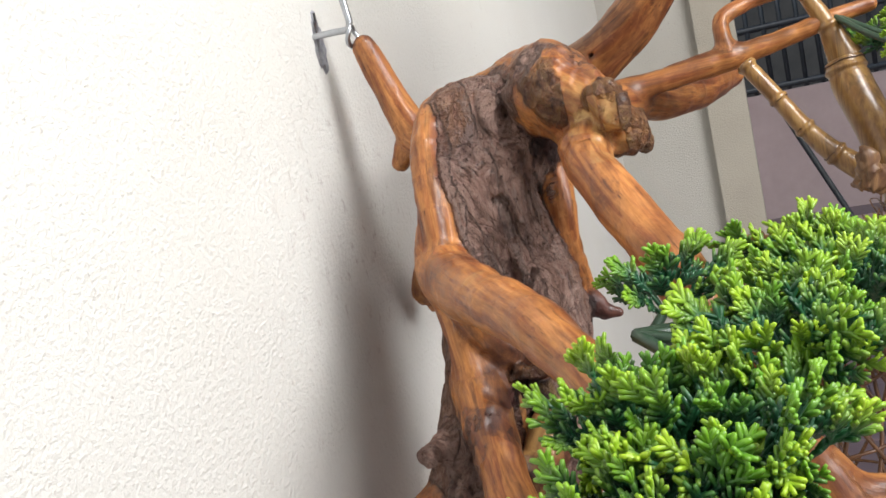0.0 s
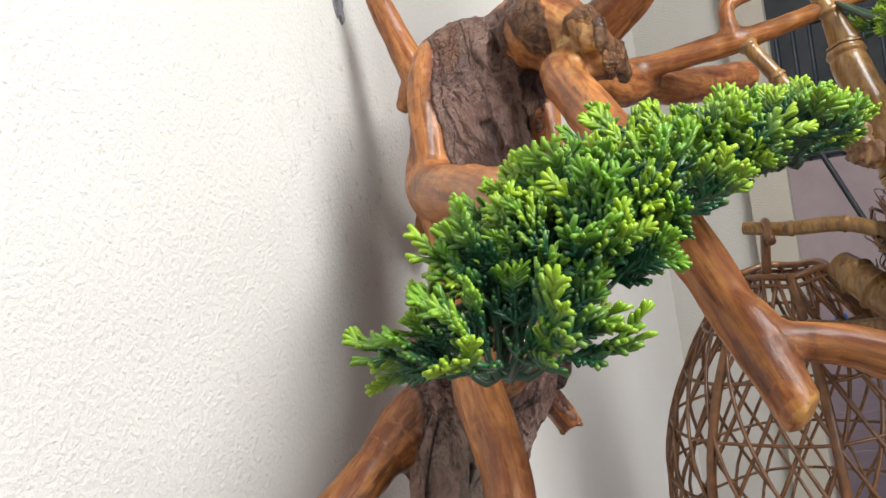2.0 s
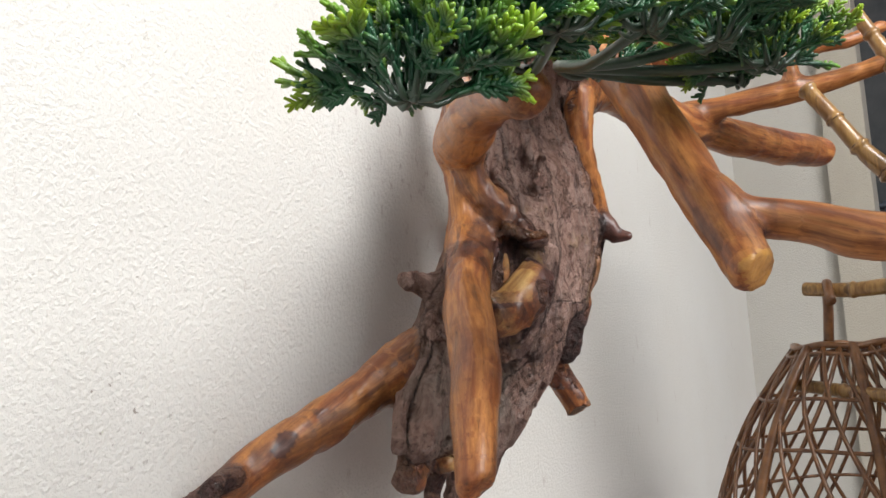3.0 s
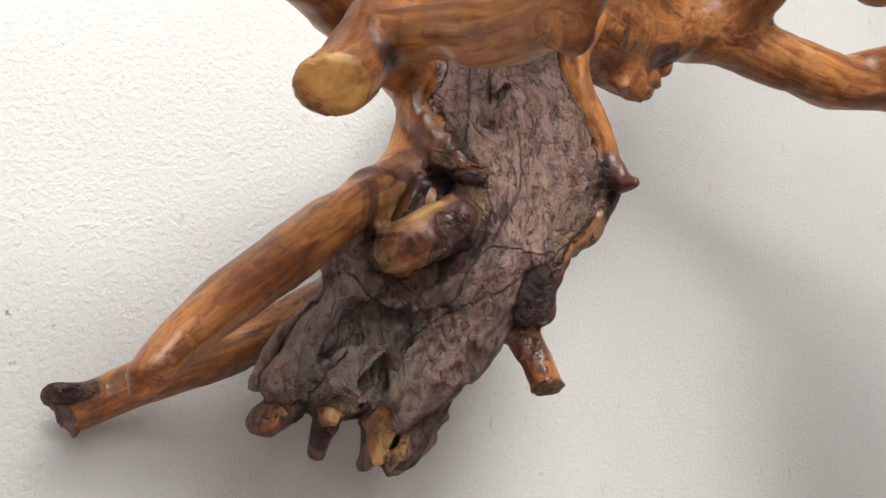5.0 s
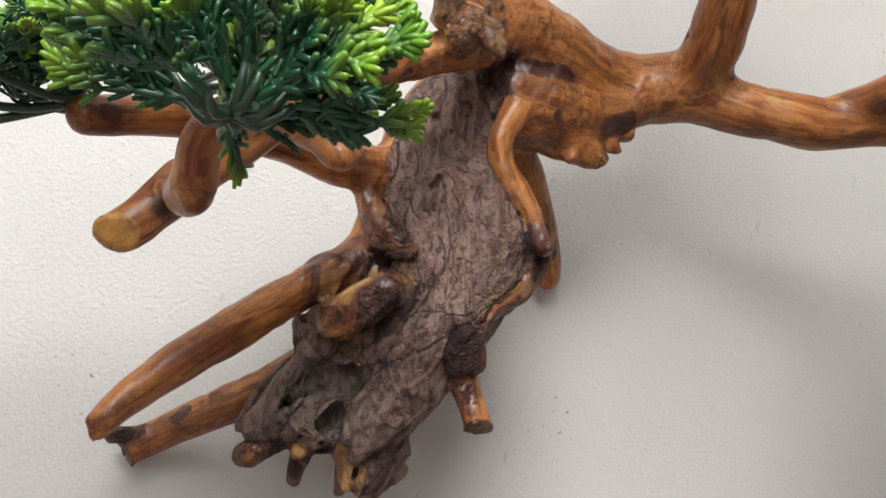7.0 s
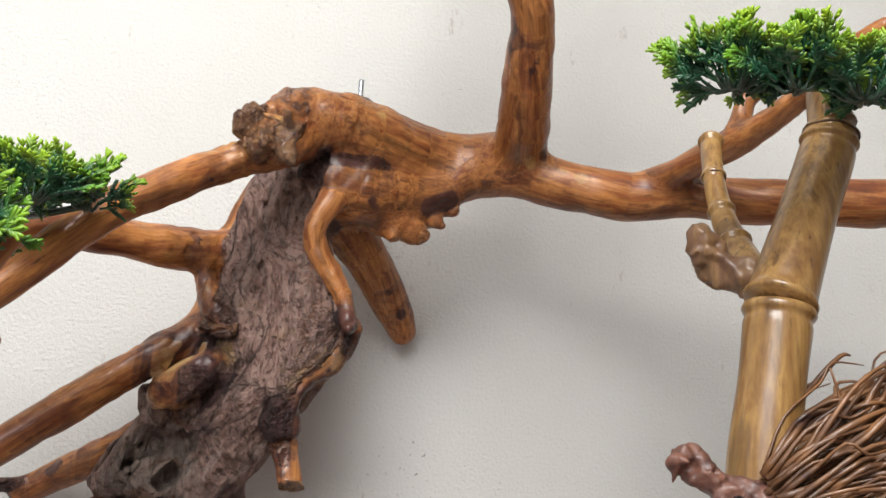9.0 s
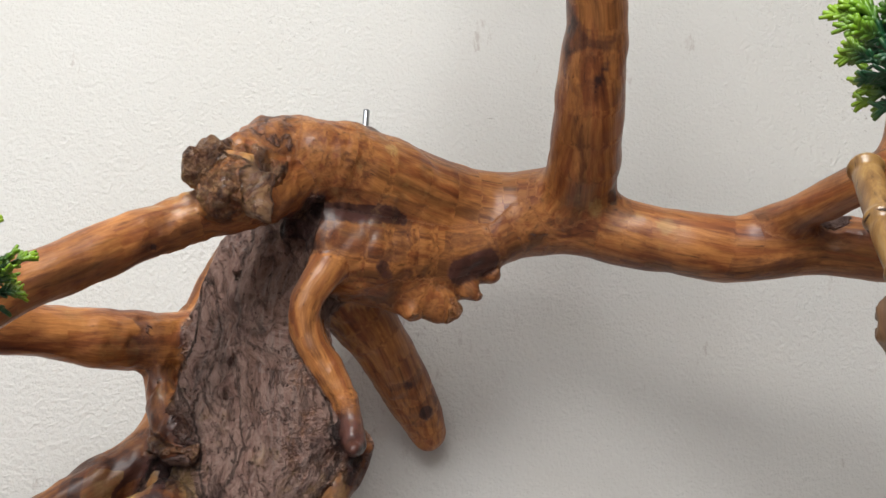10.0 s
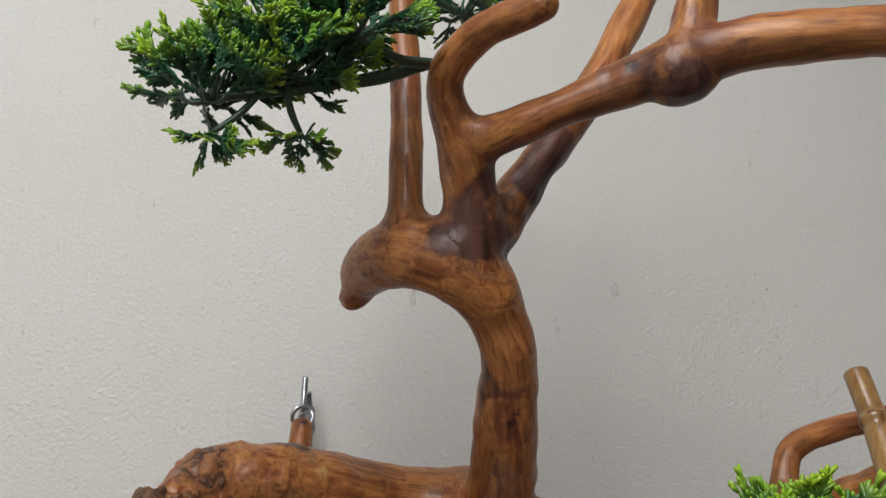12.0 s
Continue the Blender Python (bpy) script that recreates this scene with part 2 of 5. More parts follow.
def tube(bm, points, sides=10, steps=6, closed_ends=True, wobble=0.0, seed=0):
    """A swept round bar through (x, y, z, radius) rows."""
    run = spline(points, steps)
    rng = np.random.default_rng(seed)
    side, rings = None, []
    for i, row in enumerate(run):
        way = Vector(run[min(i + 1, len(run) - 1)][:3] - run[max(i - 1, 0)][:3]).normalized()
        if side is None:
            side = way.orthogonal()
        side = (side - way * side.dot(way)).normalized()
        other = way.cross(side)
        ring = []
        for k in range(sides):
            a = 2 * math.pi * k / sides
            r = row[3] * (1 + wobble * rng.uniform(-1, 1))
            ring.append(bm.verts.new(Vector(row[:3]) + (side * math.cos(a) + other * math.sin(a)) * r))
        rings.append(ring)
    for a, b in zip(rings, rings[1:]):
        for k in range(sides):
            bm.faces.new((a[k], a[(k + 1) % sides], b[(k + 1) % sides], b[k]))
    if closed_ends:
        bm.faces.new(rings[0][::-1])
        bm.faces.new(rings[-1])


# ---------------------------------------------------------------- grown shapes: a field of distances, then its skin
def hashed(ix, iy, iz, seed):
    h = (ix * 374761393 + iy * 668265263 + iz * 2147483647 + seed * 1274126177) & 0xFFFFFFFF
    h = ((h ^ (h >> 13)) * 1274126177) & 0xFFFFFFFF
    return ((h ^ (h >> 16)) & 0xFFFF) / 32767.5 - 1.0


def field_noise(p, scale, seed=0):
    q = p * scale
    i = np.floor(q).astype(np.int64)
    f = q - i
    f = f * f * (3 - 2 * f)
    total = 0.0
    for dx in (0, 1):
        wx = f[:, 0] if dx else 1 - f[:, 0]
        for dy in (0, 1):
            wy = f[:, 1] if dy else 1 - f[:, 1]
            for dz in (0, 1):
                wz = f[:, 2] if dz else 1 - f[:, 2]
                total = total + wx * wy * wz * hashed(i[:, 0] + dx, i[:, 1] + dy, i[:, 2] + dz, seed)
    return total


class Grown:
    """Limbs melted into one body on a grid of small cells."""

    def __init__(self, low, high, cell):
        self.low, self.cell = np.array(low, float), cell
        self.size = np.ceil((np.array(high) - low) / cell).astype(int) + 1
        self.d = np.full(self.size, 0.06, np.float32)
        self.marks, self.bones, self.bone_at = {}, [], 0.0

    def block(self, low, high):
        a = np.clip(np.floor((low - self.low) / self.cell).astype(int), 0, self.size - 1)
        b = np.clip(np.ceil((high - self.low) / self.cell).astype(int) + 1, 1, self.size)
        if (b - a < 2).any():
            return None, None
        cut = tuple(slice(x, y) for x, y in zip(a, b))
        axes = [(self.low[n] + self.cell * np.arange(a[n], b[n])).astype(np.float32) for n in range(3)]
        return cut, np.meshgrid(*axes, indexing="ij", sparse=True)

    def mark(self, name):
        if name not in self.marks:
            self.marks[name] = np.zeros(self.size, np.float32)
        return self.marks[name]

    def limb(self, points, melt=0.012, flat=None, carve=False, steps=5, **values):
        """Adds (or carves out) a limb of (x, y, z, radius) rows. flat: a direction and the part by which it is flattened along it."""
        run = spline(points, steps)
        if not carve:
            for a, b in zip(run[:-1:2], np.vstack([run[2::2], run[-1:]])):
                self.bones.append((*a, *b, self.bone_at))
                self.bone_at += float(np.linalg.norm(b[:3] - a[:3]))
            self.bone_at += 0.37
        reach = run[:, 3].max() + melt + 3 * self.cell
        whole, _ = self.block(run[:, :3].min(0) - reach, run[:, :3].max(0) + reach)
        if whole is None:
            return self
        start = np.array([c.start for c in whole])
        new_d = np.full([c.stop - c.start for c in whole], 0.06, np.float32)
        for a, b in zip(run, run[1:]):
            reach = max(a[3], b[3]) + melt + 3 * self.cell
            cut, grid = self.block(np.minimum(a[:3], b[:3]) - reach, np.maximum(a[:3], b[:3]) + reach)
            if cut is None:
                continue
            here = tuple(slice(c.start - o, c.stop - o) for c, o in zip(cut, start))
            gx, gy, gz = (g - c for g, c in zip(grid, a[:3].astype(np.float32)))
            v = b[:3] - a[:3]
            s = np.clip((gx * v[0] + gy * v[1] + gz * v[2]) / max(v @ v, 1e-9), 0, 1)
            gx, gy, gz = gx - s * v[0], gy - s * v[1], gz - s * v[2]
            q = gx * gx + gy * gy + gz * gz
            if flat:
                n, much = np.array(flat[0], float), flat[1]
                n /= np.linalg.norm(n)
                along = gx * n[0] + gy * n[1] + gz * n[2]
                q = q + along * along * (1 / much ** 2 - 1)
            new_d[here] = np.minimum(new_d[here], np.sqrt(q) - (a[3] + s * (b[3] - a[3])))
        old = self.d[whole]
        if carve:
            h = np.maximum(melt - np.abs(old + new_d), 0) / melt
            self.d[whole] = np.maximum(old, -new_d) + h * h * melt / 4
            weight = np.clip((0.006 - new_d) / 0.008, 0, 1)
        else:
            h = np.maximum(melt - np.abs(old - new_d), 0) / melt
            self.d[whole] = np.minimum(old, new_d) - h * h * melt / 4
            weight = np.clip(0.5 + (old - new_d) / (melt * 0.7), 0, 1)
        for name in set(self.marks) | set(values):
            m = self.mark(name)
            m[whole] += weight * (values.get(name, 0.0) - m[whole])
        return self

    def paint(self, points, **values):
        """Marks the skin along (x, y, z, radius) rows, and leaves its shape."""
        run = spline(points, 5)
        reach = run[:, 3].max() + 3 * self.cell
        cut, grid = self.block(run[:, :3].min(0) - reach, run[:, :3].max(0) + reach)
        if cut is None:
            return self
        near = np.full([c.stop - c.start for c in cut], 1.0, np.float32)
        for x, y, z, r in run:
            near = np.minimum(near, np.sqrt((grid[0] - x) ** 2 + ((grid[1] - y) * 0.5) ** 2 + (grid[2] - z) ** 2) / r)
        weight = np.clip((1.15 - near) / 0.35, 0, 1)
        for name, value in values.items():
            m = self.mark(name)
            m[cut] += weight * (value - m[cut])
        return self

    def plane_cut(self, at, way, reach=0.03, **values):
        """Saws off what lies beyond a plane, near a place."""
        at, way = np.array(at, float), np.array(way, float)
        way /= np.linalg.norm(way)
        cut, (gx, gy, gz) = self.block(at - reach, at + reach)
        beyond = ((gx - at[0]) * way[0] + (gy - at[1]) * way[1] + (gz - at[2]) * way[2]).astype(np.float32)
        near = (gx - at[0]) ** 2 + (gy - at[1]) ** 2 + (gz - at[2]) ** 2 < reach ** 2
        old = self.d[cut]
        here = near & (beyond > old) & (beyond > -2 * self.cell)
        self.d[cut] = np.where(near, np.maximum(old, beyond), old)
        for name, value in values.items():
            m = self.mark(name)
            m[cut] = np.where(here, value, m[cut])
        return self

    def roughen(self, *rules):
        """rules: (mark or None, amplitude, scale triple, seed): waves on the skin, where the mark is."""
        where = np.nonzero(np.abs(self.d) < 0.009)
        p = self.low + self.cell * np.stack(where, 1)
        p = p @ np.array([[0.94, 0, 0.34], [0, 1, 0], [-0.34, 0, 0.94]])
        shift = np.zeros(len(p))
        q = p + 0.006 * np.stack([field_noise(p, np.array([40.0] * 3), k) for k in (11, 12, 13)], 1)
        for name, amount, scale, seed in rules:
            w = np.ones(len(p)) if name is None else self.mark(name)[where]
            some = np.nonzero(w > 0.03)[0]
            shift[some] += amount * w[some] * field_noise(q[some], np.array(scale, float), seed)
        self.d[where] += shift.astype(np.float32)
        return self

    def skin(self, name, without=None):
        """The body as a mesh, without what lies in a box that a finer grid covers."""
        d, inside = self.d, self.d < 0
        corner = [(x, y, z) for x in (0, 1) for y in (0, 1) for z in (0, 1)]
        n = np.array(d.shape) - 1
        count = np.zeros(n, np.int8)
        for x, y, z in corner:
            count += inside[x:n[0] + x, y:n[1] + y, z:n[2] + z]
        live = (count > 0) & (count < 8)
        if without:
            a = np.clip(np.ceil((np.array(without[0]) - self.low) / self.cell).astype(int) + 1, 0, n)
            b = np.clip(np.floor((np.array(without[1]) - self.low) / self.cell).astype(int) - 2, 0, n)
            live[a[0]:b[0], a[1]:b[1], a[2]:b[2]] = False
        cells = np.stack(np.nonzero(live), 1)
        ids = np.full(n, -1, np.int32)
        ids[tuple(cells.T)] = np.arange(len(cells))
        value = {c: d[tuple((cells + c).T)] for c in corner}
        total, hits = np.zeros((len(cells), 3)), np.zeros(len(cells))
        for c in corner:
            for axis in range(3):
                if c[axis] == 0:
                    e = tuple(1 if k == axis else c[k] for k in range(3))
                    a, b = value[c], value[e]
                    cross = (a < 0) != (b < 0)
                    s = np.where(cross, a / np.where(cross, a - b, 1), 0)
                    place = np.array(c, float) + s[:, None] * (np.array(e, float) - c)
                    total += cross[:, None] * place
                    hits += cross
        verts = self.low + self.cell * (cells + total / hits[:, None])
        faces = []
        for axis in range(3):
            u, v = (axis + 1) % 3, (axis + 2) % 3
            first = [slice(None)] * 3
            first[axis] = slice(0, -1)
            second = [slice(None)] * 3
            second[axis] = slice(1, None)
            a, b = inside[tuple(first)], inside[tuple(second)]
            for low_in in (True, False):
                p = np.stack(np.nonzero((a == low_in) & (b != low_in)), 1)
                p = p[(p[:, u] > 0) & (p[:, v] > 0) & (p[:, u] < n[u]) & (p[:, v] < n[v])]
                quad = []
                for du, dv in ((1, 1), (0, 1), (0, 0), (1, 0)):
                    q = p.copy()
                    q[:, u] -= du
                    q[:, v] -= dv
                    quad.append(ids[tuple(q.T)])
                quad = np.stack(quad, 1)
                quad = quad[(quad >= 0).all(1)]
                faces.append(quad if low_in else quad[:, ::-1])
        faces = np.concatenate(faces)
        values = {key: grid[tuple(cells.T)] for key, grid in self.marks.items()}
        owner = islands(len(verts), faces)
        found = []
        for one in np.unique(owner):
            mine = np.nonzero(owner == one)[0]
            if len(mine) < 150:
                continue
            again = np.full(len(verts), -1, np.int64)
            again[mine] = np.arange(len(mine))
            found.append(self.mesh(name, verts[mine], again[faces[owner[faces[:, 0]] == one]], {k: v[mine] for k, v in values.items()}))
        return sorted(found, key=lambda me: -len(me.vertices))

    def mesh(self, name, verts, faces, values):
        me = bpy.data.meshes.new(name)
        me.vertices.add(len(verts))
        me.vertices.foreach_set("co", verts.astype(np.float32).ravel())
        me.loops.add(faces.size)
        me.loops.foreach_set("vertex_index", faces.astype(np.int32).ravel())
        me.polygons.add(len(faces))
        me.polygons.foreach_set("loop_start", np.arange(0, faces.size, 4, dtype=np.int32))
        me.update(calc_edges=True)
        for key, some in values.items():
            me.attributes.new(key, "FLOAT", "POINT").data.foreach_set("value", some.astype(np.float32))
        me.attributes.new("grain", "FLOAT_VECTOR", "POINT").data.foreach_set("vector", self.grain(verts).astype(np.float32).ravel())
        return me

    def grain(self, verts):
        """Coordinates that run slowly along the nearest limb and fast across it."""
        bones = np.array(self.bones)
        a, v = bones[:, :3], bones[:, 4:7] - bones[:, :3]
        square = (v * v).sum(1) + 1e-12
        out = np.zeros((len(verts), 3))
        for i in range(0, len(verts), 4000):
            p = verts[i:i + 4000]
            toward = p @ v.T - (a * v).sum(1)
            s = np.clip(toward / square, 0, 1)
            d = (p * p).sum(1)[:, None] - 2 * p @ a.T + (a * a).sum(1) - 2 * s * toward + s * s * square
            d = np.sqrt(np.maximum(d, 0)) - (bones[:, 3] + s * (bones[:, 7] - bones[:, 3]))
            k = d.argmin(1)
            t = s[np.arange(len(p)), k]
            along = bones[k, 8] + t * np.sqrt(square[k])
            out[i:i + 4000] = p - a[k] - t[:, None] * v[k] + along[:, None] * np.array([0.10, 0.05, 0.07])
        return out


def islands(count, faces):
    """For each corner the least number of the corners that hang together with it."""
    label = np.arange(count)
    while True:
        least = label[faces].min(1)
        fresh = label.copy()
        for k in range(4):
            np.minimum.at(fresh, faces[:, k], least)
        fresh = fresh[fresh]
        if (fresh == label).all():
            return label
        label = fresh


# ---------------------------------------------------------------- the porch
X0, X1, YF, TOP = -2.4, 2.30, -3.2, 2.75
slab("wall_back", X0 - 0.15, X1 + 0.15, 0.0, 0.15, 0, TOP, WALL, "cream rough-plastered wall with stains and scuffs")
# unseen ceiling, added with an opening for the roof lamp
slab("ceiling", X0 - 0.15, 3.2, -0.78, 0.15, TOP, TOP + 0.12, CEILING, "plain white ceiling", "ceiling")
slab("ceiling_front", X0 - 0.15, 3.2, YF - 0.15, -2.55, TOP, TOP + 0.12, CEILING, "plain white ceiling", "ceiling")
slab("ceiling_side_a", X0 - 0.15, -1.45, -2.55, -0.78, TOP, TOP + 0.12, CEILING, "plain white ceiling", "ceiling")
slab("ceiling_side_b", 0.75, 3.2, -2.55, -0.78, TOP, TOP + 0.12, CEILING, "plain white ceiling", "ceiling")

# ---------------------------------------------------------------- the driftwood sculpture
sculpture = empty("driftwood_sculpture", (0.65, -0.02, 1.4), "varnished driftwood root with bark hollow, hung on wall", "wall sculpture")


class Twin:
    """The same limbs on a fine grid round the trunk and on a coarser one for the rest."""

    def __init__(self, *grids):
        self.grids = grids

    def limb(self, *a, **k):
        for one in self.grids:
            one.limb(*a, **k)

    def paint(self, *a, **k):
        for one in self.grids:
            one.paint(*a, **k)

    def plane_cut(self, at, *a, **k):
        for one in self.grids:
            if (np.array(at) > one.low).all() and (np.array(at) < one.low + one.cell * one.size).all():
                one.plane_cut(at, *a, **k)

    def roughen(self, *a):
        for one in self.grids:
            one.roughen(*a)


TRUNK_LOW, TRUNK_HIGH = (0.485, -0.285, 1.135), (0.815, -0.024, 1.612)
fine = Grown(TRUNK_LOW, TRUNK_HIGH, 0.0015)
wide = Grown((0.36, -0.53, 1.12), (1.30, 0.004, 1.96), 0.0026)
g = Twin(fine, wide)
# trunk slab in two columns
g.limb([(0.662, -0.120, 1.526, 0.020), (0.632, -0.120, 1.46, 0.020), (0.618, -0.124, 1.40, 0.023), (0.610, -0.122, 1.34, 0.029), (0.580, -0.110, 1.27, 0.031), (0.552, -0.105, 1.215, 0.026)], 0.03, bark=1)
g.limb([(0.68, -0.145, 1.522, 0.030), (0.660, -0.148, 1.46, 0.025), (0.668, -0.158, 1.40, 0.029), (0.674, -0.155, 1.34, 0.032), (0.640, -0.137, 1.28, 0.031), (0.605, -0.118, 1.215, 0.024), (0.602, -0.108, 1.175, 0.016)], 0.04, bark=1)
g.limb([(0.640, -0.125, 1.48, 0.024), (0.640, -0.135, 1.36, 0.033), (0.612, -0.122, 1.28, 0.034)], 0.03, bark=1)
g.limb([(0.622, -0.165, 1.532, 0.024), (0.600, -0.162, 1.47, 0.031), (0.600, -0.172, 1.41, 0.030), (0.616, -0.192, 1.36, 0.024), (0.632, -0.204, 1.34, 0.020)], 0.014, carve=True, bark=1)
# honey rims
g.limb([(0.70, -0.150, 1.546, 0.015), (0.688, -0.116, 1.542, 0.013), (0.648, -0.106, 1.526, 0.0130), (0.612, -0.109, 1.478, 0.0125), (0.598, -0.112, 1.425, 0.0150)], 0.005)
g.limb([(0.570, -0.115, 1.30, 0.016), (0.548, -0.122, 1.268, 0.014), (0.530, -0.118, 1.232, 0.016), (0.512, -0.115, 1.208, 0.013)], 0.014, bark=1)
g.limb([(0.60, -0.108, 1.22, 0.022), (0.612, -0.104, 1.178, 0.013), (0.606, -0.10, 1.163, 0.010)], 0.01, bark=1)
g.limb([(0.655, -0.135, 1.275, 0.015), (0.668, -0.153, 1.243, 0.011), (0.674, -0.166, 1.216, 0.0095)], 0.010)
g.plane_cut((0.674, -0.166, 1.219), (0.15, -0.35, -0.9), 0.016, burl=0.8)
g.limb([(0.578, -0.105, 1.315, 0.012), (0.534, -0.098, 1.318, 0.0075)], 0.005, bark=0.6)
g.limb([(0.69, -0.165, 1.492, 0.030), (0.725, -0.160, 1.492, 0.027), (0.765, -0.150, 1.495, 0.020), (0.80, -0.146, 1.505, 0.016)], 0.012)
# ridges that sweep from the lower rim to the foot
g.limb([(0.661, -0.168, 1.303, 0.0099), (0.635, -0.16, 1.288, 0.0119), (0.613, -0.142, 1.268, 0.0134), (0.593, -0.13, 1.254, 0.0099)], 0.014, bark=0.8)
g.limb([(0.615, -0.136, 1.269, 0.0129), (0.614, -0.118, 1.234, 0.0131), (0.614, -0.104, 1.199, 0.0126), (0.609, -0.094, 1.172, 0.0098)], 0.012, bark=0.75, stain=0.25)
g.limb([(0.679, -0.165, 1.371, 0.0112), (0.698, -0.172, 1.365, 0.0097), (0.707, -0.178, 1.363, 0.0067)], 0.012, bark=1)
g.limb([(0.696, -0.16, 1.341, 0.0127), (0.708, -0.168, 1.347, 0.0082)], 0.012, bark=1)
# honey rim, purple link and nub
g.limb([(0.687, -0.182, 1.472, 0.0133), (0.675, -0.184, 1.445, 0.0118), (0.677, -0.184, 1.423, 0.0109), (0.69, -0.183, 1.405, 0.0097), (0.701, -0.184, 1.389, 0.0075), (0.705, -0.184, 1.38, 0.0048)], 0.004, bark=0)
g.limb([(0.705, -0.182, 1.382, 0.0052), (0.709, -0.186, 1.368, 0.0063), (0.711, -0.194, 1.356, 0.0066), (0.711, -0.206, 1.353, 0.0043)], 0.006, stain=0.8)
# worn lower rim
g.limb([(0.716, -0.178, 1.357, 0.0067), (0.711, -0.172, 1.341, 0.0093), (0.701, -0.17, 1.326, 0.0096), (0.683, -0.17, 1.313, 0.0094), (0.67, -0.172, 1.293, 0.0078), (0.672, -0.166, 1.273, 0.0064)], 0.005, bark=0.15, pale=0.25, stain=0.15)
# dark lumps above the peg
g.limb([(0.658, -0.17, 1.281, 0.0105), (0.659, -0.164, 1.267, 0.0127), (0.671, -0.162, 1.265, 0.0085)], 0.006, bark=0.35, stain=0.8)
# raised flake
g.limb([(0.626, -0.158, 1.405, 0.0022), (0.629, -0.158, 1.391, 0.003), (0.632, -0.162, 1.377, 0.0018)], 0.003, bark=1)
# purple-honey strap with a broken end
g.limb([(0.577, -0.128, 1.421, 0.0084), (0.58, -0.13, 1.395, 0.0113), (0.59, -0.143, 1.37, 0.0109), (0.603, -0.16, 1.355, 0.0074)], 0.005, stain=0.55, bark=0.15)
g.limb([(0.586, -0.155, 1.352, 0.0053), (0.597, -0.166, 1.346, 0.0052), (0.609, -0.172, 1.345, 0.0042)], 0.003, burl=1, stain=0.4)
# lump under the upper root
g.limb([(0.558, -0.135, 1.275, 0.0091), (0.538, -0.118, 1.282, 0.0079), (0.534, -0.115, 1.293, 0.0043)], 0.008, bark=0.9, stain=0.4)
# dark fill behind the upper root, coloured for the gap's shade
g.limb([(0.539, -0.112, 1.287, 0.0079), (0.551, -0.118, 1.3, 0.0094), (0.564, -0.124, 1.318, 0.0094)], 0.010, bark=1, stain=0.8)
# holes round the knot, their shade painted in near-black
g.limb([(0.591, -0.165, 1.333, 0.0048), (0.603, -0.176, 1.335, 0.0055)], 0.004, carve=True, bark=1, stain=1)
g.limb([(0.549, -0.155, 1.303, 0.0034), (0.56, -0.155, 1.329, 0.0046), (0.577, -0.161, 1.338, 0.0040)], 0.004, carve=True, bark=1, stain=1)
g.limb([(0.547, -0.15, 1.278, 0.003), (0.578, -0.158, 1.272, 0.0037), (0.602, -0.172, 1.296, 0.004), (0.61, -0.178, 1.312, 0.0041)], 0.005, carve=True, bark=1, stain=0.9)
# nose-like knot with its pale scar and ear
g.limb([(0.558, -0.158, 1.288, 0.0130), (0.573, -0.165, 1.298, 0.0158), (0.591, -0.168, 1.312, 0.0148), (0.598, -0.166, 1.317, 0.0128)], 0.003, bark=0.2, stain=0.55)
g.limb([(0.556, -0.146, 1.286, 0.0069), (0.569, -0.152, 1.28, 0.0061), (0.584, -0.152, 1.283, 0.0038)], 0.004, pale=0.6, bark=0.2)
g.limb([(0.608, -0.158, 1.335, 0.0071), (0.616, -0.158, 1.324, 0.0067)], 0.003, pale=0.6, bark=0.2)
# grey hollow of the foot
g.limb([(0.535, -0.116, 1.227, 0.0127), (0.553, -0.132, 1.245, 0.0139), (0.572, -0.138, 1.249, 0.009)], 0.006, carve=True, bark=1, grey=0.8)
g.limb([(0.532, -0.112, 1.212, 0.0106), (0.565, -0.126, 1.216, 0.0119)], 0.006, carve=True, bark=1, grey=1)
g.limb([(0.589, -0.148, 1.253, 0.0031), (0.584, -0.136, 1.237, 0.0049), (0.598, -0.132, 1.229, 0.0035)], 0.005, carve=True, bark=1, grey=0.6)
g.limb([(0.537, -0.1, 1.238, 0.0036), (0.561, -0.108, 1.233, 0.0043), (0.586, -0.114, 1.233, 0.0036)], 0.004, bark=1, grey=0.6)
g.limb([(0.546, -0.102, 1.249, 0.0029), (0.565, -0.112, 1.254, 0.0033), (0.58, -0.12, 1.263, 0.0032)], 0.004, bark=1, grey=0.6)
g.limb([(0.526, -0.1, 1.212, 0.0032), (0.55, -0.104, 1.211, 0.0036), (0.571, -0.108, 1.202, 0.0033)], 0.004, bark=1, grey=0.6)
g.limb([(0.535, -0.11, 1.237, 0.0036), (0.558, -0.12, 1.232, 0.0042), (0.583, -0.124, 1.232, 0.0036)], 0.004, bark=1, grey=0.6)
g.limb([(0.501, -0.106, 1.208, 0.0064), (0.508, -0.102, 1.231, 0.0054), (0.524, -0.104, 1.248, 0.0043), (0.536, -0.108, 1.262, 0.0047), (0.541, -0.114, 1.28, 0.005)], 0.005, bark=0.7, stain=0.4)
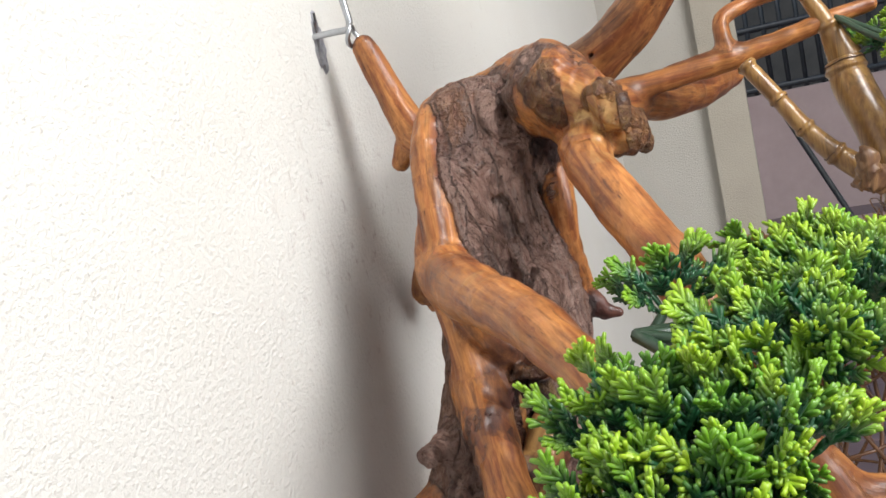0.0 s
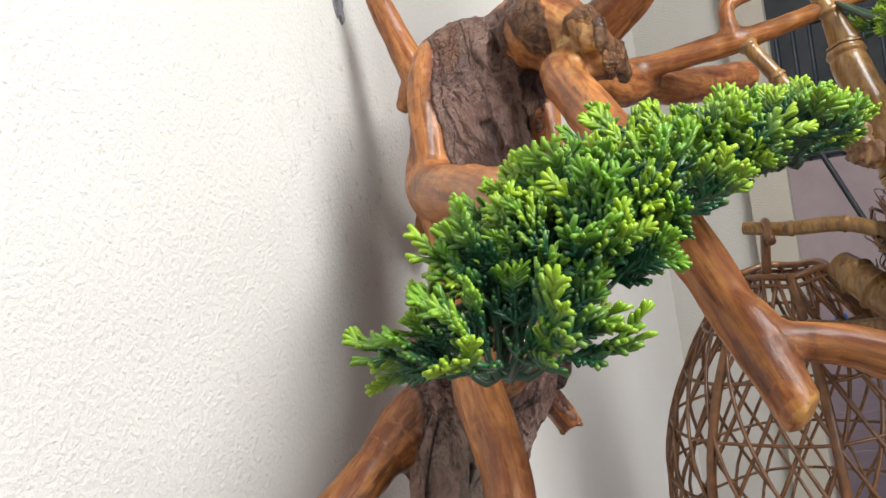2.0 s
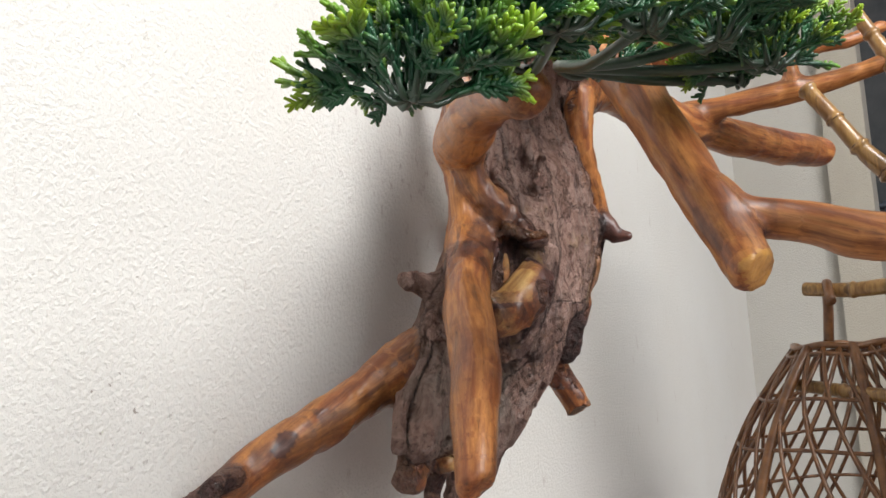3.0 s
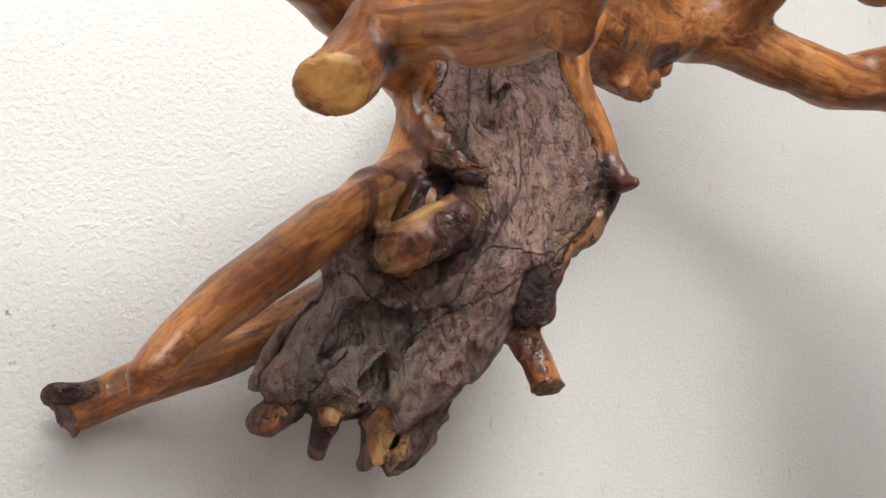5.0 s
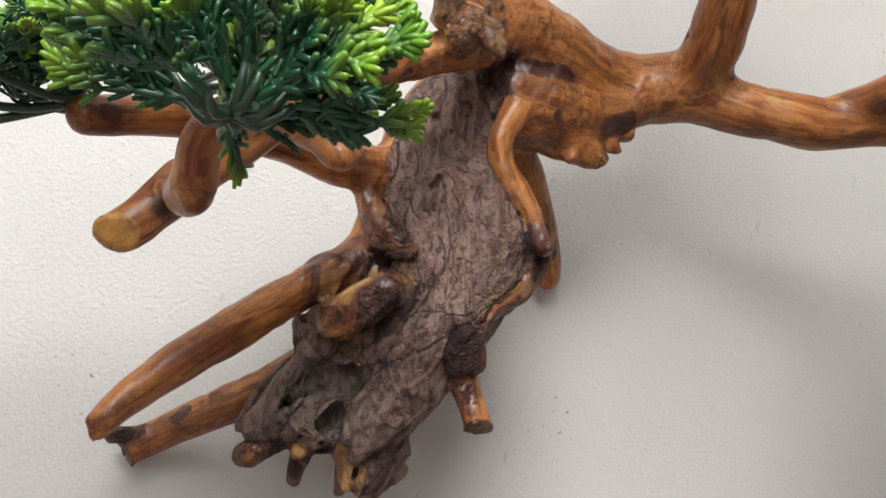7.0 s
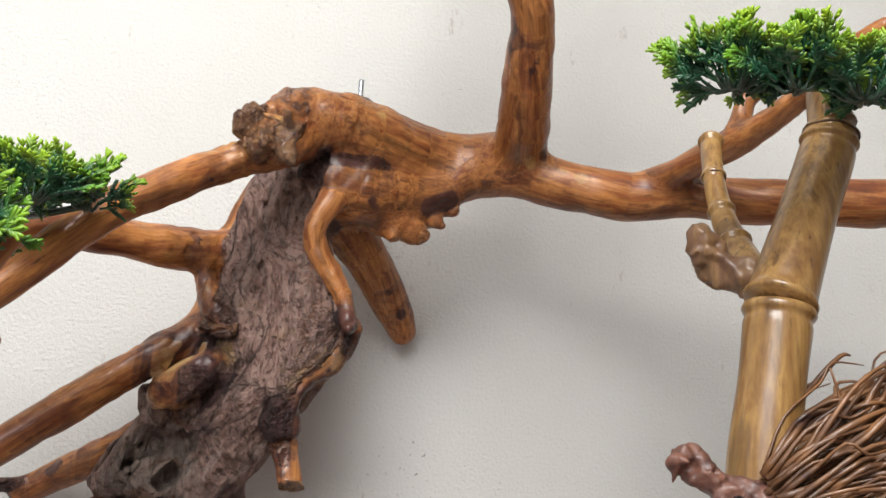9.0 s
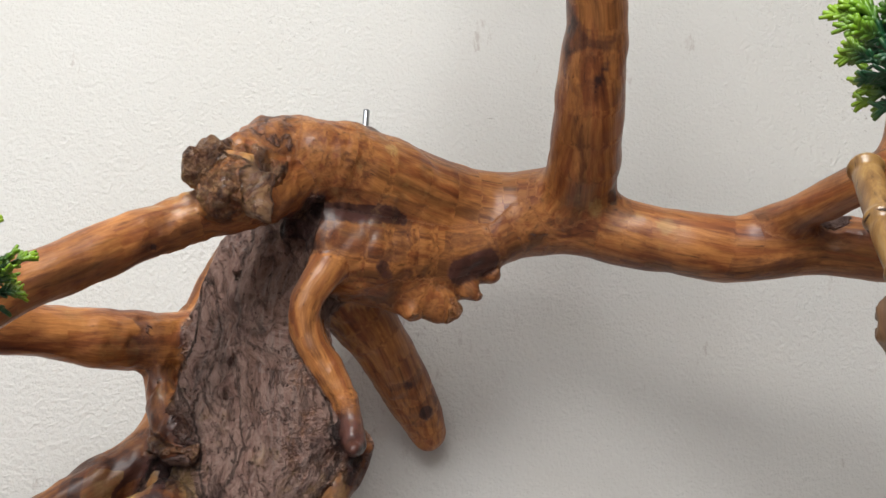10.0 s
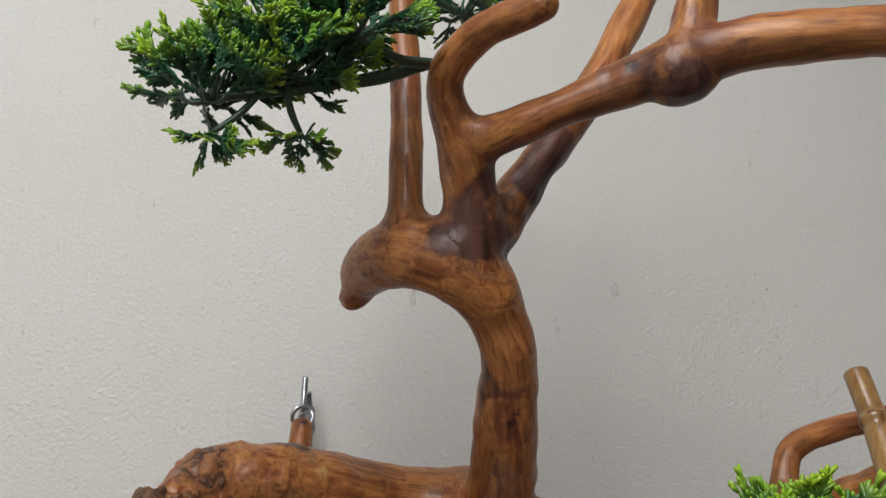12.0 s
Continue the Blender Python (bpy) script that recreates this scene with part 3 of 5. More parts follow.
# fingers at the foot
g.limb([(0.53, -0.098, 1.199, 0.0109), (0.517, -0.104, 1.191, 0.0111), (0.507, -0.108, 1.184, 0.0099)], 0.004, bark=0.4, pale=0.15)
g.limb([(0.549, -0.104, 1.199, 0.0087), (0.548, -0.104, 1.183, 0.0065), (0.546, -0.102, 1.169, 0.0065)], 0.004, bark=0.5, stain=0.4)
g.limb([(0.545, -0.114, 1.19, 0.0071), (0.547, -0.116, 1.189, 0.0056)], 0.003, pale=0.3)
g.limb([(0.581, -0.108, 1.196, 0.0098), (0.584, -0.1, 1.173, 0.0081), (0.583, -0.096, 1.163, 0.0056)], 0.004, bark=0.5, stain=0.5)
g.limb([(0.588, -0.112, 1.188, 0.0043), (0.588, -0.104, 1.166, 0.0048)], 0.003, pale=0.7)
g.limb([(0.62, -0.108, 1.207, 0.0126), (0.628, -0.094, 1.182, 0.0114), (0.613, -0.088, 1.163, 0.0076)], 0.008, bark=0.7, stain=0.3)
g.limb([(0.623, -0.118, 1.197, 0.0062), (0.628, -0.116, 1.194, 0.0051)], 0.004, bark=0.6)
# gaps between the fingers, near-black painted in for their shade
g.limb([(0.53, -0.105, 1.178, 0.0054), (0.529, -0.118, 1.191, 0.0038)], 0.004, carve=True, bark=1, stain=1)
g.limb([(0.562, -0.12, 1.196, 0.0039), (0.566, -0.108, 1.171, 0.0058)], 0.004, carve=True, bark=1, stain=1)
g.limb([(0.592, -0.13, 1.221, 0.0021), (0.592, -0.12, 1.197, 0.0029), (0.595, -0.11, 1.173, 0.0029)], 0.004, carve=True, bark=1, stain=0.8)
# shoulder, arch and upright stem
g.limb([(0.652, -0.203, 1.545, 0.013), (0.676, -0.194, 1.542, 0.026), (0.712, -0.172, 1.537, 0.033), (0.774, -0.140, 1.533, 0.031), (0.828, -0.140, 1.533, 0.029), (0.858, -0.172, 1.540, 0.026),
        (0.852, -0.225, 1.567, 0.0235), (0.843, -0.262, 1.600, 0.0205), (0.838, -0.288, 1.628, 0.019), (0.818, -0.312, 1.660, 0.018)], 0.016)
g.limb([(0.69, -0.155, 1.50, 0.030), (0.72, -0.150, 1.480, 0.026), (0.752, -0.142, 1.472, 0.020), (0.785, -0.138, 1.478, 0.012)], 0.014, bark=0.1)
g.limb([(0.74, -0.15, 1.468, 0.016), (0.765, -0.15, 1.455, 0.010)], 0.008, burl=0.35)
g.limb([(0.785, -0.14, 1.49, 0.010), (0.806, -0.142, 1.481, 0.006)], 0.004, burl=0.7)
g.limb([(0.772, -0.142, 1.480, 0.009), (0.795, -0.146, 1.466, 0.006)], 0.003, burl=0.8)
g.limb([(0.756, -0.148, 1.470, 0.010), (0.776, -0.152, 1.452, 0.007)], 0.003, burl=0.8)
g.limb([(0.735, -0.152, 1.468, 0.010), (0.748, -0.156, 1.448, 0.006)], 0.004, burl=0.6)
g.limb([(0.84, -0.15, 1.53, 0.026), (0.80, -0.145, 1.505, 0.016)], 0.014)
g.limb([(0.668, -0.196, 1.512, 0.010), (0.664, -0.186, 1.485, 0.009), (0.662, -0.180, 1.462, 0.005)], 0.006, carve=True, bark=1)
g.limb([(0.80, -0.158, 1.502, 0.0018), (0.86, -0.178, 1.512, 0.0016), (0.90, -0.19, 1.515, 0.0012)], 0.003, carve=True, bark=0.6)
g.limb([(0.859, -0.275, 1.632, 0.0020), (0.857, -0.272, 1.60, 0.0028), (0.847, -0.252, 1.577, 0.003), (0.835, -0.20, 1.556, 0.0022)], 0.003, carve=True, bark=0.6)
# head of the arch: snout and the fork above
g.limb([(0.818, -0.312, 1.660, 0.020), (0.785, -0.316, 1.677, 0.0235), (0.757, -0.292, 1.686, 0.0225), (0.743, -0.258, 1.684, 0.0175), (0.739, -0.243, 1.675, 0.0115)], 0.012)
g.limb([(0.742, -0.248, 1.680, 0.0105), (0.737, -0.238, 1.668, 0.0090)], 0.004, burl=0.75)
g.limb([(0.761, -0.31, 1.695, 0.013), (0.761, -0.31, 1.73, 0.0115), (0.758, -0.31, 1.80, 0.0112), (0.75, -0.31, 1.90, 0.0105)], 0.012)
g.limb([(0.805, -0.320, 1.675, 0.020), (0.80, -0.338, 1.713, 0.0175), (0.788, -0.358, 1.742, 0.0155), (0.773, -0.38, 1.768, 0.0115), (0.786, -0.408, 1.787, 0.0098), (0.818, -0.438, 1.794, 0.009)], 0.012)
g.limb([(0.795, -0.358, 1.740, 0.012), (0.825, -0.388, 1.746, 0.0125), (0.861, -0.408, 1.759, 0.0132), (0.896, -0.428, 1.769, 0.0148), (0.93, -0.448, 1.777, 0.0153), (0.97, -0.468, 1.778, 0.0155), (1.03, -0.49, 1.776, 0.015)], 0.012)
g.limb([(0.903, -0.432, 1.764, 0.0185), (0.908, -0.436, 1.785, 0.012), (0.918, -0.44, 1.83, 0.008)], 0.008, bark=0.55, burl=0.3)
g.limb([(0.82, -0.318, 1.700, 0.018), (0.84, -0.313, 1.735, 0.0155), (0.862, -0.308, 1.768, 0.0135), (0.90, -0.30, 1.828, 0.0125), (0.932, -0.292, 1.892, 0.0135), (0.955, -0.285, 1.94, 0.012)], 0.012)
# level limb and its red fork
g.limb([(0.85, -0.15, 1.528, 0.026), (0.89, -0.170, 1.516, 0.0238), (0.928, -0.182, 1.507, 0.0222), (0.976, -0.192, 1.502, 0.0232), (1.02, -0.210, 1.505, 0.0210), (1.06, -0.23, 1.499, 0.0212), (1.10, -0.248, 1.498, 0.0215), (1.17, -0.27, 1.50, 0.022), (1.29, -0.30, 1.51, 0.020)], 0.014)
g.limb([(0.99, -0.20, 1.515, 0.015), (1.005, -0.26, 1.523, 0.0125), (1.018, -0.312, 1.529, 0.0135), (1.024, -0.36, 1.536, 0.011), (1.03, -0.41, 1.546, 0.0095), (1.04, -0.45, 1.552, 0.008)], 0.012)
g.limb([(1.016, -0.312, 1.53, 0.011), (1.020, -0.308, 1.552, 0.009), (1.027, -0.310, 1.570, 0.0085), (1.045, -0.335, 1.580, 0.0075), (1.065, -0.365, 1.586, 0.0075), (1.09, -0.40, 1.602, 0.007)], 0.009)
# knurl and the arm that grows from it
g.limb([(0.668, -0.192, 1.549, 0.019), (0.648, -0.210, 1.543, 0.016), (0.634, -0.226, 1.527, 0.013)], 0.006, bark=0.75, burl=0.35)
g.limb([(0.640, -0.190, 1.560, 0.010), (0.640, -0.180, 1.535, 0.014)], 0.004, carve=True, bark=1)
g.limb([(0.64, -0.205, 1.533, 0.020), (0.63, -0.233, 1.512, 0.019), (0.624, -0.246, 1.495, 0.016)], 0.012, burl=1)
g.limb([(0.612, -0.24, 1.522, 0.012), (0.606, -0.245, 1.51, 0.011)], 0.006, burl=1)
g.limb([(0.64, -0.252, 1.505, 0.010), (0.645, -0.255, 1.488, 0.009)], 0.006, burl=1)
g.limb([(0.66, -0.19, 1.53, 0.024), (0.635, -0.22, 1.50, 0.018), (0.605, -0.222, 1.487, 0.0165), (0.569, -0.239, 1.464, 0.0155), (0.537, -0.262, 1.438, 0.0155), (0.512, -0.280, 1.417, 0.0155), (0.48, -0.303, 1.376, 0.015), (0.45, -0.326, 1.338, 0.0138), (0.424, -0.348, 1.301, 0.0126), (0.410, -0.357, 1.288, 0.0115)], 0.010)
g.plane_cut((0.4135, -0.357, 1.293), (-0.3, -0.85, -0.5), 0.038, cut=1)
g.plane_cut((0.412, -0.352, 1.286), (-0.5, -0.1, -0.9), 0.036, cut=0.4)
g.plane_cut((0.403, -0.352, 1.295), (-0.95, -0.3, -0.1), 0.03, cut=0.8)
g.plane_cut((0.421, -0.361, 1.287), (0.35, -0.75, -0.65), 0.03, cut=0.9)
# left arm and the honey strip below it
g.limb([(0.600, -0.112, 1.42, 0.014), (0.586, -0.118, 1.385, 0.011), (0.578, -0.126, 1.348, 0.013)], 0.006)
g.limb([(0.616, -0.105, 1.447, 0.0160), (0.598, -0.112, 1.426, 0.0200), (0.560, -0.136, 1.420, 0.0200), (0.51, -0.17, 1.419, 0.0182), (0.465, -0.205, 1.414, 0.0162), (0.42, -0.238, 1.400, 0.0142), (0.378, -0.264, 1.385, 0.0125)], 0.010)
# curled twig
g.limb([(0.446, -0.333, 1.331, 0.013), (0.443, -0.347, 1.322, 0.011), (0.448, -0.372, 1.316, 0.0112), (0.450, -0.402, 1.306, 0.0105), (0.454, -0.428, 1.305, 0.0098), (0.456, -0.446, 1.320, 0.0092), (0.472, -0.464, 1.330, 0.0085), (0.492, -0.478, 1.322, 0.008), (0.509, -0.494, 1.303, 0.006)], 0.008)
g.limb([(0.453, -0.428, 1.305, 0.009), (0.455, -0.432, 1.294, 0.006)], 0.005)
g.limb([(0.488, -0.474, 1.326, 0.008), (0.497, -0.472, 1.345, 0.0075), (0.506, -0.47, 1.360, 0.0065)], 0.006, bark=0.3)
g.limb([(0.506, -0.492, 1.306, 0.005), (0.516, -0.493, 1.302, 0.0035)], 0.004, bark=0.6)
# two roots at the lower left, peg behind, stub to the hook
g.limb([(0.60, -0.12, 1.352, 0.018), (0.567, -0.130, 1.337, 0.0165), (0.514, -0.154, 1.297, 0.0163), (0.464, -0.184, 1.256, 0.0154), (0.437, -0.195, 1.231, 0.0142), (0.417, -0.204, 1.211, 0.0118), (0.400, -0.211, 1.188, 0.008)], 0.012)
g.plane_cut((0.407, -0.212, 1.197), (-0.25, -0.75, -0.6), 0.036, cut=0.3)
g.plane_cut((0.401, -0.203, 1.193), (-0.9, 0.1, -0.3), 0.03, cut=0.3)
g.limb([(0.56, -0.085, 1.262, 0.022), (0.525, -0.067, 1.243, 0.0165), (0.488, -0.050, 1.223, 0.0152), (0.450, -0.030, 1.203, 0.0142), (0.412, -0.018, 1.180, 0.0125)], 0.012)
g.plane_cut((0.414, -0.020, 1.182), (-0.8, -0.1, -0.55), 0.02, bark=0.8)
g.limb([(0.425, -0.03, 1.196, 0.008), (0.404, -0.034, 1.194, 0.0045)], 0.004, bark=1)
g.limb([(0.70, -0.11, 1.47, 0.026), (0.733, -0.085, 1.436, 0.0215), (0.757, -0.050, 1.408, 0.0205), (0.781, -0.020, 1.374, 0.014)], 0.012)
g.plane_cut((0.775, -0.022, 1.385), (0.75, 0.2, -0.45), 0.03)
g.limb([(0.690, -0.115, 1.498, 0.018), (0.704, -0.078, 1.515, 0.015), (0.707, -0.062, 1.545, 0.0122), (0.711, -0.050, 1.575, 0.0112), (0.713, -0.041, 1.600, 0.0102)], 0.012)
g.limb([(0.704, -0.062, 1.512, 0.009), (0.703, -0.055, 1.502, 0.008)], 0.006, bark=0.5)
# stains, scars and dirt on the skin; shade painted into gaps and grooves
g.paint([(0.653, -0.17, 1.294, 0.0133), (0.617, -0.17, 1.271, 0.0129), (0.59, -0.17, 1.251, 0.0126)], bark=0.6)
g.paint([(0.615, -0.125, 1.234, 0.0166), (0.611, -0.125, 1.198, 0.0165), (0.602, -0.125, 1.171, 0.0164)], stain=0.5)
g.paint([(0.536, -0.125, 1.232, 0.0146), (0.555, -0.125, 1.245, 0.0147), (0.576, -0.125, 1.251, 0.0149)], grey=0.9)
g.paint([(0.528, -0.125, 1.214, 0.0138), (0.565, -0.125, 1.218, 0.014), (0.585, -0.125, 1.231, 0.0142)], grey=1)
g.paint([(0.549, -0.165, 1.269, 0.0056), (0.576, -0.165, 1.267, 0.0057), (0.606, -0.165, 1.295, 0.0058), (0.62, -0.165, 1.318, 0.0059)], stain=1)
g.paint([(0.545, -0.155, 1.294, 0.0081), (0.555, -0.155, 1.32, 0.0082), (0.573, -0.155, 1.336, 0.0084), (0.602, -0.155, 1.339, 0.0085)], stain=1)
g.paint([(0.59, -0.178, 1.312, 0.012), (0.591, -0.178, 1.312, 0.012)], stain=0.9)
g.paint([(0.573, -0.172, 1.295, 0.0113), (0.574, -0.172, 1.295, 0.0113)], stain=0.5)
g.paint([(0.55, -0.163, 1.283, 0.0046), (0.562, -0.163, 1.276, 0.0047), (0.579, -0.163, 1.279, 0.0047)], pale=0.8, stain=0)
g.paint([(0.608, -0.168, 1.33, 0.0055), (0.611, -0.168, 1.32, 0.0055)], pale=0.7, stain=0)
g.paint([(0.559, -0.165, 1.311, 0.0086), (0.574, -0.165, 1.321, 0.0087)], pale=1, stain=0, bark=0)
g.paint([(0.57, -0.155, 1.413, 0.011), (0.573, -0.155, 1.385, 0.0108), (0.588, -0.155, 1.365, 0.0107), (0.606, -0.155, 1.357, 0.0108)], stain=0.55)
g.paint([(0.56, -0.145, 1.344, 0.0085), (0.576, -0.145, 1.356, 0.0086)], stain=0.6)
g.paint([(0.697, -0.2, 1.371, 0.0079), (0.703, -0.2, 1.357, 0.0079), (0.714, -0.2, 1.355, 0.008)], stain=0.9)
g.paint([(0.712, -0.18, 1.348, 0.0052), (0.702, -0.18, 1.318, 0.0051), (0.679, -0.18, 1.298, 0.0049), (0.667, -0.18, 1.273, 0.0048)], stain=0.75)
g.paint([(0.695, -0.19, 1.334, 0.0064), (0.678, -0.19, 1.316, 0.0063), (0.666, -0.19, 1.3, 0.0062)], pale=0.55)
g.paint([(0.655, -0.18, 1.28, 0.0123), (0.652, -0.18, 1.263, 0.0123), (0.66, -0.18, 1.256, 0.0123)], stain=0.9)
g.paint([(0.656, -0.17, 1.242, 0.0038), (0.666, -0.17, 1.226, 0.0038)], stain=0.7)
g.paint([(0.508, -0.112, 1.186, 0.0098), (0.509, -0.112, 1.186, 0.0098)], pale=0.22, bark=0.4)
g.paint([(0.544, -0.125, 1.19, 0.0066), (0.545, -0.125, 1.19, 0.0066)], pale=0.6)
g.paint([(0.544, -0.112, 1.174, 0.0071), (0.545, -0.112, 1.174, 0.0071)], stain=0.7)
g.paint([(0.587, -0.115, 1.188, 0.0047), (0.584, -0.115, 1.166, 0.0047)], pale=1, stain=0, bark=0)
g.paint([(0.531, -0.108, 1.183, 0.0071), (0.532, -0.108, 1.183, 0.0071)], stain=1)
g.paint([(0.565, -0.112, 1.185, 0.0061), (0.566, -0.112, 1.185, 0.0061)], stain=1)
g.paint([(0.432, -0.345, 1.308, 0.0092), (0.433, -0.345, 1.308, 0.0092)], stain=0.8)
g.paint([(0.677, -0.195, 1.505, 0.0065), (0.705, -0.195, 1.505, 0.0065), (0.735, -0.195, 1.505, 0.0065), (0.76, -0.195, 1.489, 0.0065)], stain=0.95)
g.paint([(0.647, -0.19, 1.495, 0.0096), (0.668, -0.19, 1.495, 0.0096)], stain=0.8)
g.paint([(0.692, -0.19, 1.57, 0.0067), (0.71, -0.19, 1.568, 0.0067)], stain=0.7)
g.paint([(0.778, -0.155, 1.479, 0.01), (0.798, -0.155, 1.488, 0.0101)], stain=0.85)
g.paint([(0.723, -0.185, 1.472, 0.0052), (0.74, -0.185, 1.451, 0.0052)], stain=0.7)
g.paint([(0.754, -0.07, 1.407, 0.0055), (0.755, -0.07, 1.407, 0.0055)], stain=0.9)
g.paint([(0.772, -0.05, 1.388, 0.0066), (0.773, -0.05, 1.388, 0.0066)], stain=0.9)
g.paint([(0.972, -0.21, 1.476, 0.0036), (0.991, -0.21, 1.476, 0.0037)], stain=1)
g.paint([(1.022, -0.225, 1.521, 0.0122), (1.023, -0.225, 1.521, 0.0122)], bark=0.7, stain=0.5)
g.paint([(0.876, -0.19, 1.532, 0.0059), (0.877, -0.19, 1.532, 0.0059)], stain=0.9)
g.paint([(0.848, -0.275, 1.611, 0.0038), (0.843, -0.275, 1.58, 0.0037), (0.823, -0.275, 1.541, 0.0036)], stain=0.75)
g.paint([(0.807, -0.19, 1.493, 0.0026), (0.857, -0.19, 1.503, 0.0027)], stain=0.9)
g.paint([(0.783, -0.335, 1.682, 0.0135), (0.8, -0.335, 1.68, 0.0136), (0.815, -0.335, 1.685, 0.0137)], stain=0.85)
g.paint([(0.797, -0.345, 1.699, 0.0135), (0.806, -0.345, 1.719, 0.0137)], stain=0.7)
g.paint([(0.841, -0.315, 1.731, 0.0162), (0.863, -0.315, 1.765, 0.0167)], stain=0.85)
g.paint([(0.873, -0.425, 1.765, 0.0068), (0.874, -0.425, 1.765, 0.0068)], stain=0.8)
g.paint([(0.901, -0.45, 1.748, 0.0152), (0.902, -0.45, 1.748, 0.0152)], stain=0.9)
g.paint([(0.798, -0.37, 1.754, 0.0078), (0.799, -0.37, 1.754, 0.0078)], stain=0.6)
g.paint([(0.751, -0.31, 1.804, 0.0064), (0.758, -0.31, 1.789, 0.0063)], stain=0.9)
g.paint([(0.819, -0.28, 1.608, 0.0019), (0.84, -0.28, 1.617, 0.0019)], stain=0.9)
g.paint([(0.712, -0.04, 1.602, 0.007), (0.713, -0.04, 1.602, 0.007)], stain=0.7)
g.paint([(0.729, -0.045, 1.579, 0.0031), (0.764, -0.045, 1.556, 0.0033)], stain=0.8)
g.paint([(0.741, -0.06, 1.526, 0.0091), (0.742, -0.06, 1.526, 0.0091)], stain=0.75)
g.paint([(0.543, -0.24, 1.481, 0.0025), (0.647, -0.24, 1.433, 0.0031)], stain=0.8)
g.paint([(1.172, -0.16, 1.532, 0.0099), (1.721, -0.16, 1.521, 0.0147)], stain=0.9)
g.paint([(0.392, -0.28, 1.385, 0.0091), (0.393, -0.28, 1.385, 0.0091)], stain=0.8)
g.paint([(0.562, -0.135, 1.426, 0.0129), (0.5630000000000001, -0.135, 1.426, 0.0129)], stain=0.55)
g.paint([(0.456, -0.05, 1.217, 0.005), (0.448, -0.05, 1.208, 0.005)], stain=0.85)
g.paint([(0.413, -0.03, 1.193, 0.0069), (0.392, -0.03, 1.194, 0.0069)], stain=0.9)
g.paint([(0.487, -0.06, 1.215, 0.0025), (0.506, -0.06, 1.219, 0.0025)], stain=0.9)
g.paint([(0.637, -0.115, 1.542, 0.0099), (0.596, -0.115, 1.508, 0.0093), (0.576, -0.115, 1.469, 0.0092)], pale=0.36)
g.paint([(0.444, -0.165, 1.48, 0.0112), (0.558, -0.165, 1.408, 0.0145), (0.735, -0.165, 1.292, 0.02)], pale=0.3)
g.paint([(0.536, -0.225, 1.529, 0.004), (0.613, -0.225, 1.511, 0.0046)], pale=0.9, burl=0)
g.paint([(0.56, -0.24, 1.512, 0.0039), (0.627, -0.24, 1.492, 0.0044)], pale=0.9, burl=0)
g.paint([(0.675, -0.2, 1.558, 0.0051), (0.914, -0.2, 1.511, 0.0071)], pale=0.6, burl=0)
g.paint([(0.589, -0.25, 1.513, 0.0041), (0.61, -0.25, 1.487, 0.0043)], pale=0.5)
g.roughen((None, 0.0019, (30, 30, 14), 1), (None, 0.0008, (90, 90, 34), 2), ("bark", 0.0045, (24, 24, 13), 14), ("bark", 0.0042, (60, 60, 24), 3), ("bark", 0.0036, (130, 130, 50), 4),
          ("bark", 0.0022, (290, 290, 140), 6), ("burl", 0.006, (90, 90, 90), 5), ("burl", 0.003, (220, 220, 220), 7), ("stain", 0.0022, (110, 110, 60), 15))
for me in fine.skin("trunk"):
    dress(new("trunk", me), DRIFT, sculpture, "hollow trunk with grey-brown bark")
for me in wide.skin("limb", (TRUNK_LOW, TRUNK_HIGH)):
    dress(new("limb", me), DRIFT, sculpture, "bare varnished honey-brown limb")

# ---------------------------------------------------------------- plastic foliage on the sculpture
def rod(verts, faces, tips, a, b, r0, r1, t0, t1, way=None):
    """A small four-sided leaf scale from a to b."""
    axis = (b - a).normalized()
    side = axis.orthogonal().normalized()
    other = axis.cross(side)
    base = len(verts)
    for p, r, t in ((a, r0, t0), (a.lerp(b, 0.65), max(r0, r1) * 1.05, 0.35 * t0 + 0.65 * t1), (b, r1 * 0.75, t1)):
        for k in range(4):
            q = k * math.pi / 2
            verts.append(p + (side * math.cos(q) + other * math.sin(q)) * r)
            tips.append(t)
    for ring in (0, 4):
        for k in range(4):
            faces.append((base + ring + k, base + ring + (k + 1) % 4, base + ring + 4 + (k + 1) % 4, base + ring + 4 + k))
    faces.append((base + 8, base + 9, base + 10, base + 11))


